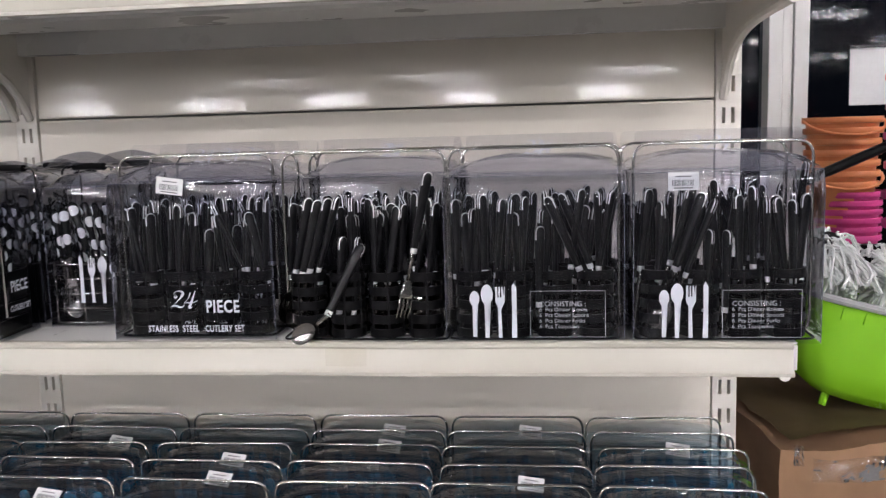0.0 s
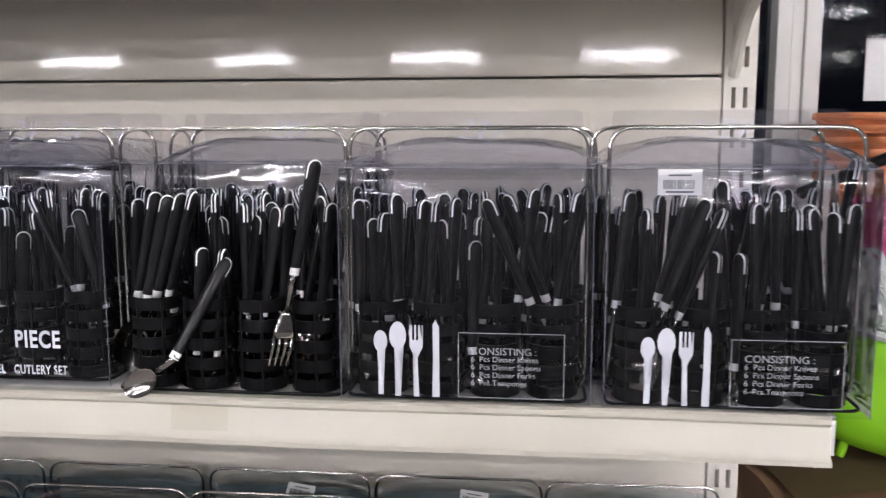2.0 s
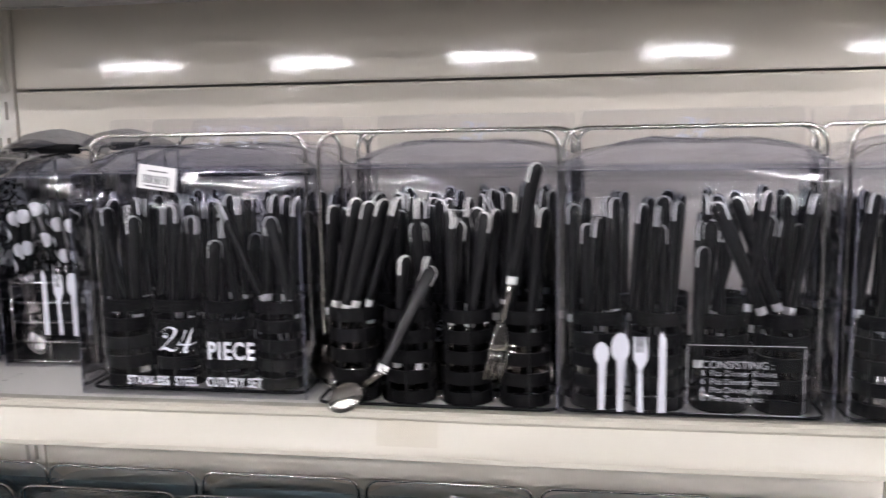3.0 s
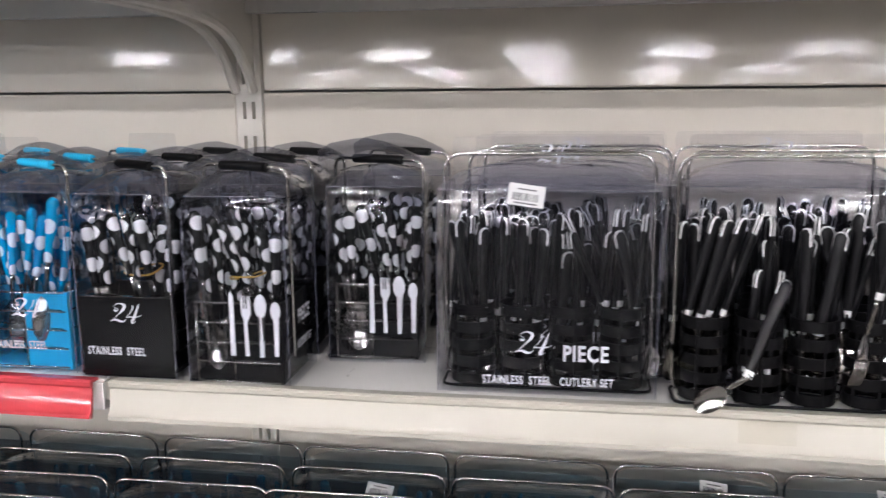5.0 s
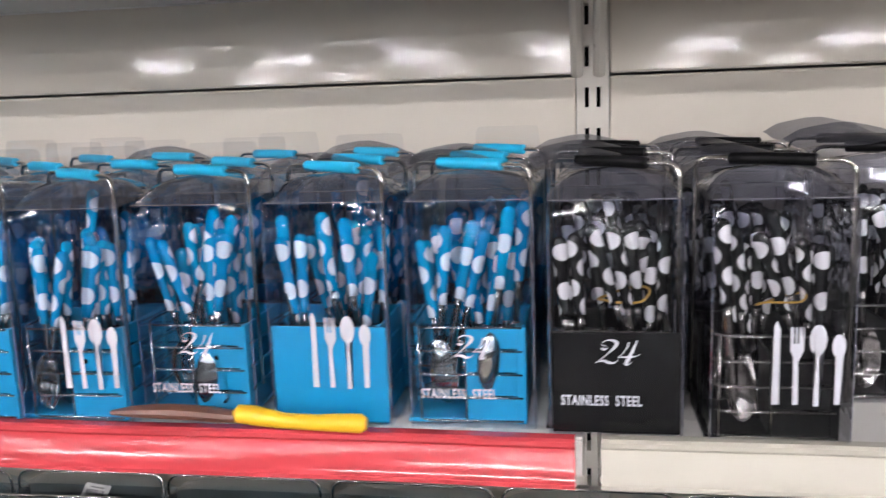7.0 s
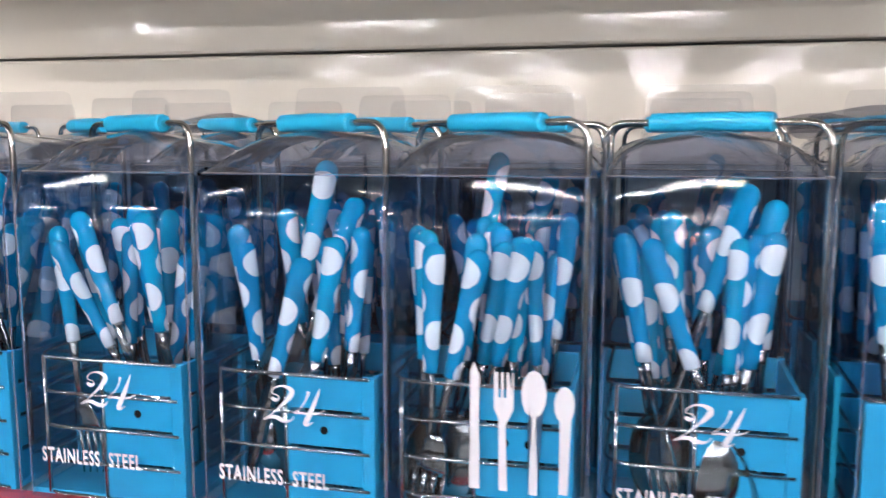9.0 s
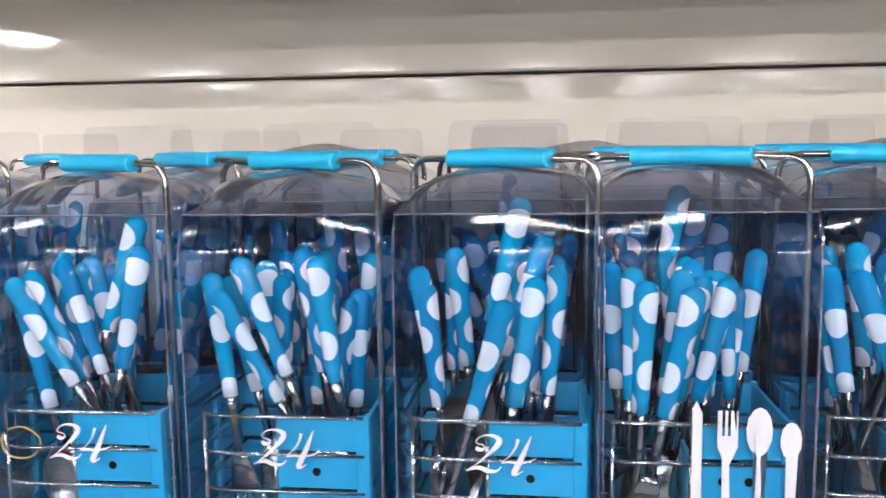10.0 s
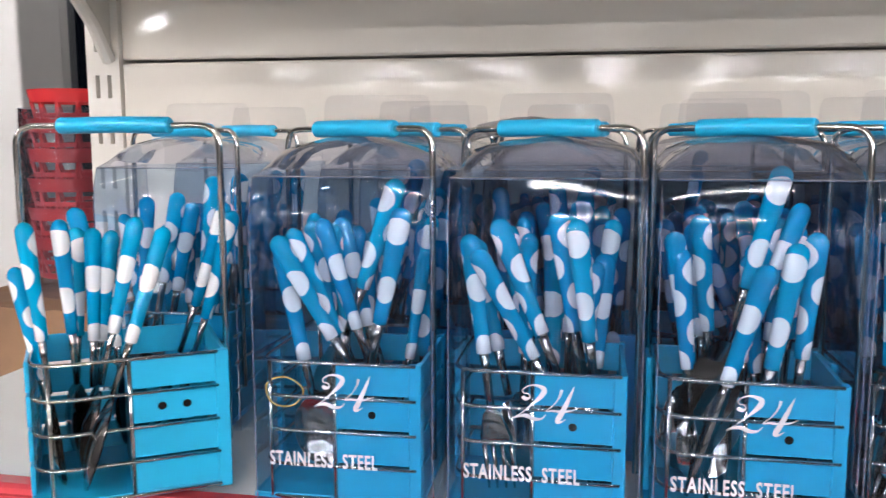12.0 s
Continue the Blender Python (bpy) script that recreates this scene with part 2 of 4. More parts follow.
def tube(bm, pts, r, sides=8, closed=False, flat=1.0):
    """Sweeps a round section along a line of points; r may be one radius or one a point."""
    pts = [Vector(p) for p in pts]
    n = len(pts)
    rs = r if isinstance(r, (list, tuple)) else [r] * n
    rings = []
    up = None
    for i, p in enumerate(pts):
        a = pts[i - 1] if (i or closed) else p
        b = pts[(i + 1) % n] if (i < n - 1 or closed) else p
        d = (b - a).normalized()
        if up is None:
            up = Vector((0, 0, 1)) if abs(d.z) < 0.9 else Vector((0, 1, 0))
        s = d.cross(up).normalized()
        up = s.cross(d).normalized()
        rings.append([bm.verts.new(p + rs[i] * (math.cos(k * math.tau / sides) * s + flat * math.sin(k * math.tau / sides) * up)) for k in range(sides)])
    for i in range(n if closed else n - 1):
        a, b = rings[i], rings[(i + 1) % n]
        for k in range(sides):
            bm.faces.new((a[k], a[(k + 1) % sides], b[(k + 1) % sides], b[k]))
    if not closed:
        bm.faces.new(rings[0][::-1])
        bm.faces.new(rings[-1])
    return bm


def lathe(bm, profile, segs=24, centre=(0, 0), sx=1.0, sy=1.0):
    rings = []
    for r, z in profile:
        rings.append([bm.verts.new((centre[0] + sx * r * math.cos(k * math.tau / segs), centre[1] + sy * r * math.sin(k * math.tau / segs), z)) for k in range(segs)])
    for a, b in zip(rings, rings[1:]):
        for k in range(segs):
            bm.faces.new((a[k], a[(k + 1) % segs], b[(k + 1) % segs], b[k]))
    return bm


def rounded(pts, r, steps=5, closed=False):
    """A polyline with its corners rounded."""
    pts = [Vector(p) for p in pts]
    out = []
    n = len(pts)
    for i, p in enumerate(pts):
        if not closed and i in (0, n - 1):
            out.append(p)
            continue
        a, b = (pts[i - 1] - p), (pts[(i + 1) % n] - p)
        q = min(r, a.length * 0.49, b.length * 0.49)
        s, e = p + a.normalized() * q, p + b.normalized() * q
        for k in range(steps + 1):
            t = k / steps
            out.append((1 - t) ** 2 * s + 2 * t * (1 - t) * p + t * t * e)
    return out


def sheet(bm, rows):
    """Joins rows of points into a sheet."""
    grid = [[bm.verts.new(p) for p in row] for row in rows]
    for a, b in zip(grid, grid[1:]):
        for k in range(len(a) - 1):
            bm.faces.new((a[k], a[k + 1], b[k + 1], b[k]))
    return bm


def lettering(text, size, shear=0.0, stretch=1.0, bold=0.0, width=0.0, spread=1.0):
    """Flat letters standing upright, facing -y, from their left foot; width, if given, sets their length."""
    cu = bpy.data.curves.new("lettering", "FONT")
    cu.body, cu.size, cu.shear, cu.offset = text, size, shear, bold
    cu.resolution_u = 3
    cu.space_character = spread
    ob = new("lettering", cu)
    bpy.context.view_layer.update()
    me = bpy.data.meshes.new_from_object(ob.evaluated_get(bpy.context.evaluated_depsgraph_get()))
    bpy.data.objects.remove(ob)
    if width:
        stretch = width / (max(v.co.x for v in me.vertices) - min(v.co.x for v in me.vertices))
    me.transform(Matrix.Rotation(radians(90), 4, "X") @ Matrix.Diagonal((stretch, 1, 1, 1)))
    me.materials.clear()
    me.materials.append(M_PRINT)
    return me


def flat_shape(outline):
    """A thin printed shape from an outline in x and z, facing -y."""
    bm = bmesh.new()
    bm.faces.new([bm.verts.new((x, 0, z)) for x, z in outline])
    bmesh.ops.triangulate(bm, faces=bm.faces[:])
    me = bpy.data.meshes.new("print")
    bm.to_mesh(me)
    bm.free()
    me.materials.append(M_PRINT)
    return me


def flowing(pts, steps=6):
    """A smooth curve through points (x, z, width)."""
    out = []
    for i in range(len(pts) - 1):
        p0, p1, p2, p3 = (Vector(pts[max(0, min(len(pts) - 1, i + k))]) for k in (-1, 0, 1, 2))
        for k in range(steps):
            t = k / steps
            out.append(0.5 * (2 * p1 + (p2 - p0) * t + (2 * p0 - 5 * p1 + 4 * p2 - p3) * t * t + (3 * p1 - p0 - 3 * p2 + p3) * t ** 3))
    return out + [Vector(pts[-1])]


def script_number(width, height):
    """The figures 24 in a flowing copperplate hand, pen strokes that swell and thin."""
    two = [(0.14, 0.66, 0.05), (0.19, 0.60, 0.055), (0.25, 0.64, 0.02), (0.23, 0.74, 0.012), (0.16, 0.76, 0.012), (0.15, 0.86, 0.014), (0.24, 0.97, 0.02), (0.36, 0.98, 0.04),
           (0.46, 0.88, 0.075), (0.42, 0.70, 0.07), (0.29, 0.46, 0.03), (0.13, 0.20, 0.014), (0.0, 0.04, 0.012), (0.08, 0.10, 0.03), (0.19, 0.13, 0.055), (0.31, 0.05, 0.06), (0.42, 0.06, 0.03), (0.49, 0.18, 0.01)]
    four = [(0.72, 0.90, 0.045), (0.68, 0.68, 0.025), (0.60, 0.46, 0.016), (0.49, 0.28, 0.014), (0.58, 0.30, 0.03), (0.72, 0.29, 0.035), (0.86, 0.33, 0.022), (0.96, 0.42, 0.01)]
    stem = [(0.90, 1.0, 0.012), (0.86, 0.82, 0.035), (0.80, 0.56, 0.06), (0.73, 0.28, 0.075), (0.66, 0.02, 0.07), (0.71, 0.0, 0.03), (0.78, 0.08, 0.012)]
    bm = bmesh.new()
    for level, stroke in enumerate((two, four, stem)):
        line = flowing(stroke)
        rows = []
        for i, p in enumerate(line):
            a, b = line[max(0, i - 1)], line[min(len(line) - 1, i + 1)]
            d = Vector(((b.x - a.x) * width, (b.y - a.y) * height))
            side = Vector((-d.y, d.x)).normalized() * max(p.z, 0.014) * height * 0.92
            x, z = p.x * width, p.y * height
            rows.append([(x + side.x, -0.00004 * level, z + side.y), (x - side.x, -0.00004 * level, z - side.y)])
        sheet(bm, rows)
    me = bpy.data.meshes.new("print")
    bm.to_mesh(me)
    bm.free()
    me.materials.append(M_PRINT)
    return me


def icon_outline(kind, h):
    """Half outlines of the printed knife, fork and spoons, mirrored."""
    if kind == "knife":
        return [(-0.0022, 0), (0.0028, 0), (0.0022, h * 0.45), (0.0026, h * 0.9), (0.0, h), (-0.0018, h * 0.93), (-0.0016, h * 0.45)]
    if kind == "fork":
        w = 0.0045
        out = [(-0.0019, 0), (0.0019, 0), (0.0009, h * 0.55), (w, h * 0.7), (w, h)]
        for k in range(3):
            x = w - (k + 0.55) * 2 * w / 3.6
            out += [(x + 0.0007, h), (x + 0.0006, h * 0.79), (x - 0.0006, h * 0.79), (x - 0.0007, h)]
        return out + [(-w, h), (-w, h * 0.7), (-0.0009, h * 0.55)]
    rx, rz = (0.0058, h * 0.19) if kind == "spoon" else (0.0047, h * 0.17)
    out = [(-0.0019, 0), (0.0019, 0), (0.0016, h * 0.22), (0.0009, h * 0.5), (0.0009, h - 2 * rz)]
    for k in range(13):
        a = -math.pi / 2 + (0.25 + k * (math.tau - 0.5) / 12)
        out.append((rx * math.cos(a), h - rz + rz * math.sin(a)))
    return out + [(-0.0009, h - 2 * rz), (-0.0009, h * 0.5), (-0.0016, h * 0.22)]


# ---- cutlery ----
def handle_mesh(length, r0, r1, flat, name):
    bm = bmesh.new()
    pts, rs = [], []
    for k in range(9):
        t = k / 8
        pts.append((0, 0, t * (length - r1)))
        rs.append(r0 + (r1 - r0) * min(1, t * 1.25) - 0.0004 * math.sin(t * math.pi))
    for k in range(1, 5):
        a = k * math.pi / 8
        pts.append((0, 0, length - r1 + r1 * math.sin(a)))
        rs.append(max(r1 * math.cos(a), 0.0004))
    tube(bm, pts, rs, 12, flat=flat)
    me = bpy.data.meshes.new(name)
    bm.to_mesh(me)
    bm.free()
    me.polygons.foreach_set("use_smooth", [True] * len(me.polygons))
    return me


def metal_mesh(kind, length):
    """The steel end, from its tip at z 0 up to the neck."""
    bm = bmesh.new()
    if kind == "knife":
        rows = []
        for k in range(8):
            t = k / 7
            w = 0.0085 * min(1, 0.25 + 3 * t) if t < 0.8 else 0.0085 - 0.004 * (t - 0.8) / 0.2
            rows.append((t * length, w))
        vs = [[bm.verts.new((-w * 0.5, 0, z)), bm.verts.new((0.001, 0.0009, z)), bm.verts.new((w * 0.5, 0, z)), bm.verts.new((0.001, -0.0009, z))] for z, w in rows]
        for a, b in zip(vs, vs[1:]):
            for k in range(4):
                bm.faces.new((a[k], a[(k + 1) % 4], b[(k + 1) % 4], b[k]))
        bm.faces.new(vs[0][::-1])
        bm.faces.new(vs[-1])
    else:
        head = length * (0.62 if kind != "fork" else 0.58)
        tube(bm, [(0, 0, length), (0, 0.0006, length * 0.85), (0, 0.001, head * 0.98)], [0.0034, 0.0027, 0.0024], 8, flat=0.7)
        if kind == "fork":
            tube(bm, [(0, 0.001, head), (0, 0.0005, head * 0.9), (0, -0.002, head * 0.62), (0, -0.003, head * 0.52)], [0.0024, 0.006, 0.0098, 0.0096], 10, flat=0.14)
            for x in (-0.0082, -0.0028, 0.0028, 0.0082):
                tube(bm, [(x, -0.0028, head * 0.54), (x, -0.0032, head * 0.3), (x * 0.95, -0.001, 0)], [0.0016, 0.0014, 0.0007], 6, flat=0.6)
        else:
            a, c = (0.0155, head * 0.5) if kind == "spoon" else (0.0115, head * 0.46)
            top, bot = [], []
            for i in range(7):
                rr = i / 6
                top.append([(a * rr * math.cos(k * math.tau / 16), 0.0055 * (1 - rr * rr) , c + c * rr * math.sin(k * math.tau / 16)) for k in range(17)])
            sheet(bm, top)
            sheet(bm, [[(x, y + 0.0009, z) for x, y, z in row][::-1] for row in top])
            bmesh.ops.remove_doubles(bm, verts=bm.verts[:], dist=0.0001)
    me = bpy.data.meshes.new(kind)
    bm.to_mesh(me)
    bm.free()
    me.polygons.foreach_set("use_smooth", [True] * len(me.polygons))
    me.materials.append(M_STEEL)
    return me


NECK = 0.085
HANDLES = {
    "blue": (handle_mesh(0.07, 0.0044, 0.0065, 0.75, "handle"), M_DOT_BLUE),
    "black": (handle_mesh(0.07, 0.0044, 0.0065, 0.75, "handle"), M_DOT_BLACK),
    "stripe": (handle_mesh(0.1, 0.0046, 0.0069, 0.62, "handle"), M_STRIPE),
    "teal": (handle_mesh(0.1, 0.0046, 0.0069, 0.62, "handle"), M_TEAL),
}
for me, mat in HANDLES.values():
    me.materials.append(mat)
LENGTH = {"blue": 0.07, "black": 0.07, "stripe": 0.1, "teal": 0.1}
NECKS = (0.093, 0.085, 0.072, 0.06, 0.048, 0.036)
METAL = {(k, n): metal_mesh(k, n) for k in ("knife", "fork", "spoon", "teaspoon") for n in NECKS}


def cutlery(kind, style, parent, foot, rx, ry, rz, neck=NECK):
    """One piece standing head down: steel end and its handle."""
    ob = part(kind, METAL[kind, neck], None, parent)
    ob.matrix_basis = pose(*foot, rx, ry, 0) @ pose(0, 0, 0, 0, 0, rz)
    hd = part("handle", HANDLES[style][0], None, ob)
    hd.matrix_basis = pose(0, 0, neck - 0.004)
    return ob


def stand(kind, style, parent, tip, ry, rx, rz, floor=0.007):
    """A piece whose handle ends at tip, leaning ry sideways and rx forwards, with its foot above the tray floor."""
    way = (pose(0, 0, 0, rx, ry, 0) @ Vector((0, 0, 1)))
    for neck in NECKS:
        total = LENGTH[style] + neck - 0.004
        foot = Vector(tip) - way * total
        if foot.z > floor:
            break
    return cutlery(kind, style, parent, foot, rx, ry, rz, neck)


# ---- wire and plastic pieces of the sets, shared ----
def wire_mesh(name, pts, r, sides=8, closed=False):
    bm = bmesh.new()
    tube(bm, pts, r, sides, closed)
    me = bpy.data.meshes.new(name)
    bm.to_mesh(me)
    bm.free()
    me.polygons.foreach_set("use_smooth", [True] * len(me.polygons))
    me.materials.append(M_CHROME)
    return me


def made(name, bm, mat, smooth=True):
    me = bpy.data.meshes.new(name)
    bm.to_mesh(me)
    bm.free()
    if smooth:
        me.polygons.foreach_set("use_smooth", [True] * len(me.polygons))
        me.set_sharp_from_angle(angle=radians(35))
    me.materials.append(mat)
    return me


CW, CD, CH = 0.109, 0.094, 0.196    # narrow box: width, depth, height of the front


def hoop_points(z):
    return rounded([(0.046, 0.0045, z), (-0.0485, 0.0045, z), (-0.0485, 0.084, z)], 0.018, 6)


HOOP = wire_mesh("hoop", hoop_points(0), 0.00115, 6)
POST = wire_mesh("post", [(0, 0.006, 0.004), (0, 0.006, 0.088)], 0.0013, 6)
ARCH = wire_mesh("handle", rounded([(-0.0625, 0.0455, 0.03), (-0.0625, 0.0455, 0.2235), (0.0625, 0.0455, 0.2235), (0.0625, 0.0455, 0.03)], 0.013, 6), 0.0019, 8)
GRIPS = {}
TRAYS = {}
CORNERS = {}
DIVIDERS = {}
FOOTS = {}
PANELS = {}
FULL = {}
SLATS = {}
for tone, mat in (("blue", M_BLUE), ("black", M_BLACK)):
    bm = bmesh.new()
    tube(bm, [(-0.034, 0.0455, 0.2235), (-0.033, 0.0455, 0.2235), (0.0, 0.0455, 0.2241), (0.033, 0.0455, 0.2235), (0.034, 0.0455, 0.2235)], [0.0044, 0.0052, 0.005, 0.0052, 0.0044], 12)
    GRIPS[tone] = made("grip", bm, mat)
    bm = bmesh.new()
    block(bm, -0.0515, 0.052, 0.006, 0.088, 0.002, 0.006, 0.0008)
    TRAYS[tone] = made("tray", bm, mat, False)
    bm = bmesh.new()
    block(bm, 0, 0.0034, 0, 0.005, 0.0062, 0.0885, 0.0007)
    CORNERS[tone] = made("corner_post", bm, mat, False)
    bm = bmesh.new()
    block(bm, -0.001, 0.001, 0.01, 0.0835, 0.0062, 0.07, 0.0005)
    DIVIDERS[tone] = made("divider", bm, mat, False)
    bm = bmesh.new()
    block(bm, 0.0005, 0.0443, 0.0065, 0.0085, 0.002, 0.0058, 0.0004)
    FOOTS[tone] = made("foot_strip", bm, mat, False)
    for name, dims in (("back_slat", (-0.049, 0.0495, 0.0855, 0.088)), ("side_slat", (0.049, 0.0515, 0.0125, 0.0835)), ("short_slat", (-0.0512, -0.049, 0.0515, 0.0835)), ("front_slat", (0.0005, 0.045, 0.0055, 0.0085))):
        bm = bmesh.new()
        block(bm, *dims, 0.0, 0.0183, 0.0006)
        SLATS[tone, name] = made(name, bm, mat, False)
    bm = bmesh.new()
    block(bm, 0.0445, 0.052, 0.0045, 0.0085, 0.002, 0.0885, 0.0008)
    PANELS[tone] = made("front_panel", bm, mat, False)
    bm = bmesh.new()
    block(bm, -0.0515, 0.052, 0.0005, 0.0035, 0.002, 0.0885, 0.0008)
    FULL[tone] = made("cover_panel", bm, mat, False)
# flat near-black disc, painted on as the shade in a punched hole
bm = bmesh.new()
bmesh.ops.create_circle(bm, cap_ends=True, radius=0.0024, segments=12, matrix=pose(0, 0, 0, 90, 0, 0))
HOLE = made("hole", bm, M_RECESS_SHADE)


SET_BACK = 0.0085


def box_film(w, d, h, r=0.003):
    """Upright walls of a clear box with softly folded corners; the front leans back towards its upper fold."""
    bm = bmesh.new()
    loop = rounded([(-w / 2 + w * k / 12, 0, 0) for k in range(13)] + [(w / 2, d, 0), (-w / 2, d, 0)], r, 3, True)
    loop.append(loop[0])
    rows = []
    for z in [0, h * 0.3, h * 0.5, h * 0.58, h * 0.66] + [h - 0.045 + 0.045 * k / 10 for k in range(11)]:
        row = []
        for p in loop:
            u = p.x / (w / 2)
            back = max(0.0, (z - (h - 0.038 + 0.010 * u * u)) / (0.038 - 0.010 * u * u)) ** 1.7 * SET_BACK * max(0.0, 1 - p.y / d)
            full = 0.0045 * max(0.0, 1 - u * u) * max(0.0, min(1.0, (z / h - 0.48) / 0.32)) ** 1.5 * max(0.0, 1 - p.y / d)
            row.append((p.x * (1 - 0.004 * math.sin(z / h * math.pi)), p.y + back - full, z))
        rows.append(row)
    sheet(bm, rows)
    bmesh.ops.remove_doubles(bm, verts=bm.verts[:], dist=0.00005)
    return bm


def fold_line(w, h):
    """The bright line along the film's folds, drawn in: up one side of the front, across its top and down the other."""
    up = [(0.0, 0.0005), (h - 0.03, 0.0005), (h - 0.015, 0.002), (h, SET_BACK - 0.0003)]
    return [(-w / 2 + 0.001, y, z) for z, y in up] + [(w / 2 - 0.001, y, z) for z, y in up[::-1]]


def top_film(w, d, h, rise, seed):
    """The loosely folded top of a clear box, bowed up under the carrying handle."""
    bm = bmesh.new()
    rows = []
    for j in range(9):
        t = j / 8
        row = []
        for i in range(13):
            s = i / 6 - 1
            bow = max(0.0, 1 - s * s) ** 0.5
            z = h + rise * math.sin(min(1, t * 2.3) * math.pi * 0.5) * (0.12 + 0.88 * bow) * (1 - 0.25 * t) if j else h
            z += 0.0035 * noise.noise((s * 2.2 + seed, t * 3.0, seed * 1.7)) * (t > 0)
            row.append((s * w / 2, SET_BACK + t * (d - SET_BACK), z))
        rows.append(row)
    sheet(bm, rows)
    return bm


TOPS = [made("top_film", top_film(CW, CD, CH, 0.026, 3.1 * k + 1), M_FILM_TOP) for k in range(4)]
WALLS = {"blue": made("clear_box", box_film(CW, CD, CH), M_FILM), "black": made("clear_box", box_film(CW, CD, CH), M_FILM_WIDE)}
bm = bmesh.new()
out = rounded([(-0.04, 0, 0.19), (-0.035, 0, 0.246), (0.035, 0, 0.246), (0.04, 0, 0.19)], 0.006, 4)
bm.faces.new([bm.verts.new(p + Vector((0, CD - 0.001, 0))) for p in out])
TAB = made("hang_tab", bm, M_TAB, False)
bm = bmesh.new()
rows = []
for k in range(9):
    t = k / 8
    rows.append([(0.045 - 0.12 * t - 0.01 * u, 0.05 + 0.045 * u, 0.206 + 0.028 * math.sin(t * 2.4 + 0.25) * (0.5 + 0.5 * u) + 0.004 * noise.noise((t * 4, u * 3, 2.0))) for u in [i / 5 for i in range(6)]])
sheet(bm, rows)
CURL = made("loose_flap", bm, M_FLAP)
bm = bmesh.new()
tube(bm, fold_line(CW, CH), 0.0006, 5)
RIM = made("fold", bm, M_FOLD)

T24 = script_number(0.0375, 0.0205)
T_SIDE = (lettering("PIECE", 0.021, 0, 0.6, 0.0003, 0.038), lettering("CUTLERY SET", 0.011, 0, 0.6, 0.0002, 0.047))
T_STEEL = lettering("STAINLESS  STEEL", 0.0122, 0.0, 0.62, 0.0003, 0.0655, 1.14)
ICONS = {k: flat_shape(icon_outline(k, {"knife": 0.068, "fork": 0.063, "spoon": 0.066, "teaspoon": 0.057}[k])) for k in ("knife", "fork", "spoon", "teaspoon")}


def printed(me, parent, x, z, name, scale=1.0, y=-0.0007):
    ob = part(name, me, None, parent)
    ob.matrix_basis = pose(x, y, z) @ Matrix.Scale(scale, 4)
    return ob


bm = bmesh.new()
tube(bm, [(math.cos(a) * (1 + 0.08 * math.sin(3 * a)), math.sin(a) * 0.75, 0.1 * math.sin(2 * a)) for a in [math.tau * k / 28 for k in range(28)]], 0.05, 6, True)
BAND = made("rubber_band", bm, M_RUBBER)

def sticker_meshes():
    bm = bmesh.new()
    block(bm, -0.0175, 0.0175, -0.0003, 0, 0, 0.021)
    a = made("price_sticker", bm, M_STICKER, False)
    bm = bmesh.new()
    rr = random.Random(5)
    x = -0.013
    while x < 0.012:
        w = rr.choice((0.0004, 0.0007, 0.001))
        block(bm, x, x + w, -0.0005, -0.0003, 0.005, 0.0125)
        x += w + rr.choice((0.0005, 0.0008))
    block(bm, -0.009, 0.009, -0.0005, -0.0003, 0.0155, 0.0168)
    block(bm, -0.011, 0.011, -0.0005, -0.0003, 0.002, 0.0034)
    return a, made("barcode", bm, M_INK, False)


STICKER = sticker_meshes()


def price_sticker(parent, x, y, z, rx=0, ry=0, rz=0):
    ob = part("price_sticker", STICKER[0], None, parent, "white paper price sticker with barcode")
    ob.matrix_basis = pose(x, y, z, rx, ry, rz)
    part("barcode", STICKER[1], None, ob)
    return ob


def rubber_band(parent, x, y, z, r, rx, ry):
    ob = part("rubber_band", BAND, None, parent, "thin yellow rubber band")
    ob.matrix_basis = pose(x, y, z, rx, ry, 0) @ Matrix.Scale(r, 4)
    return ob


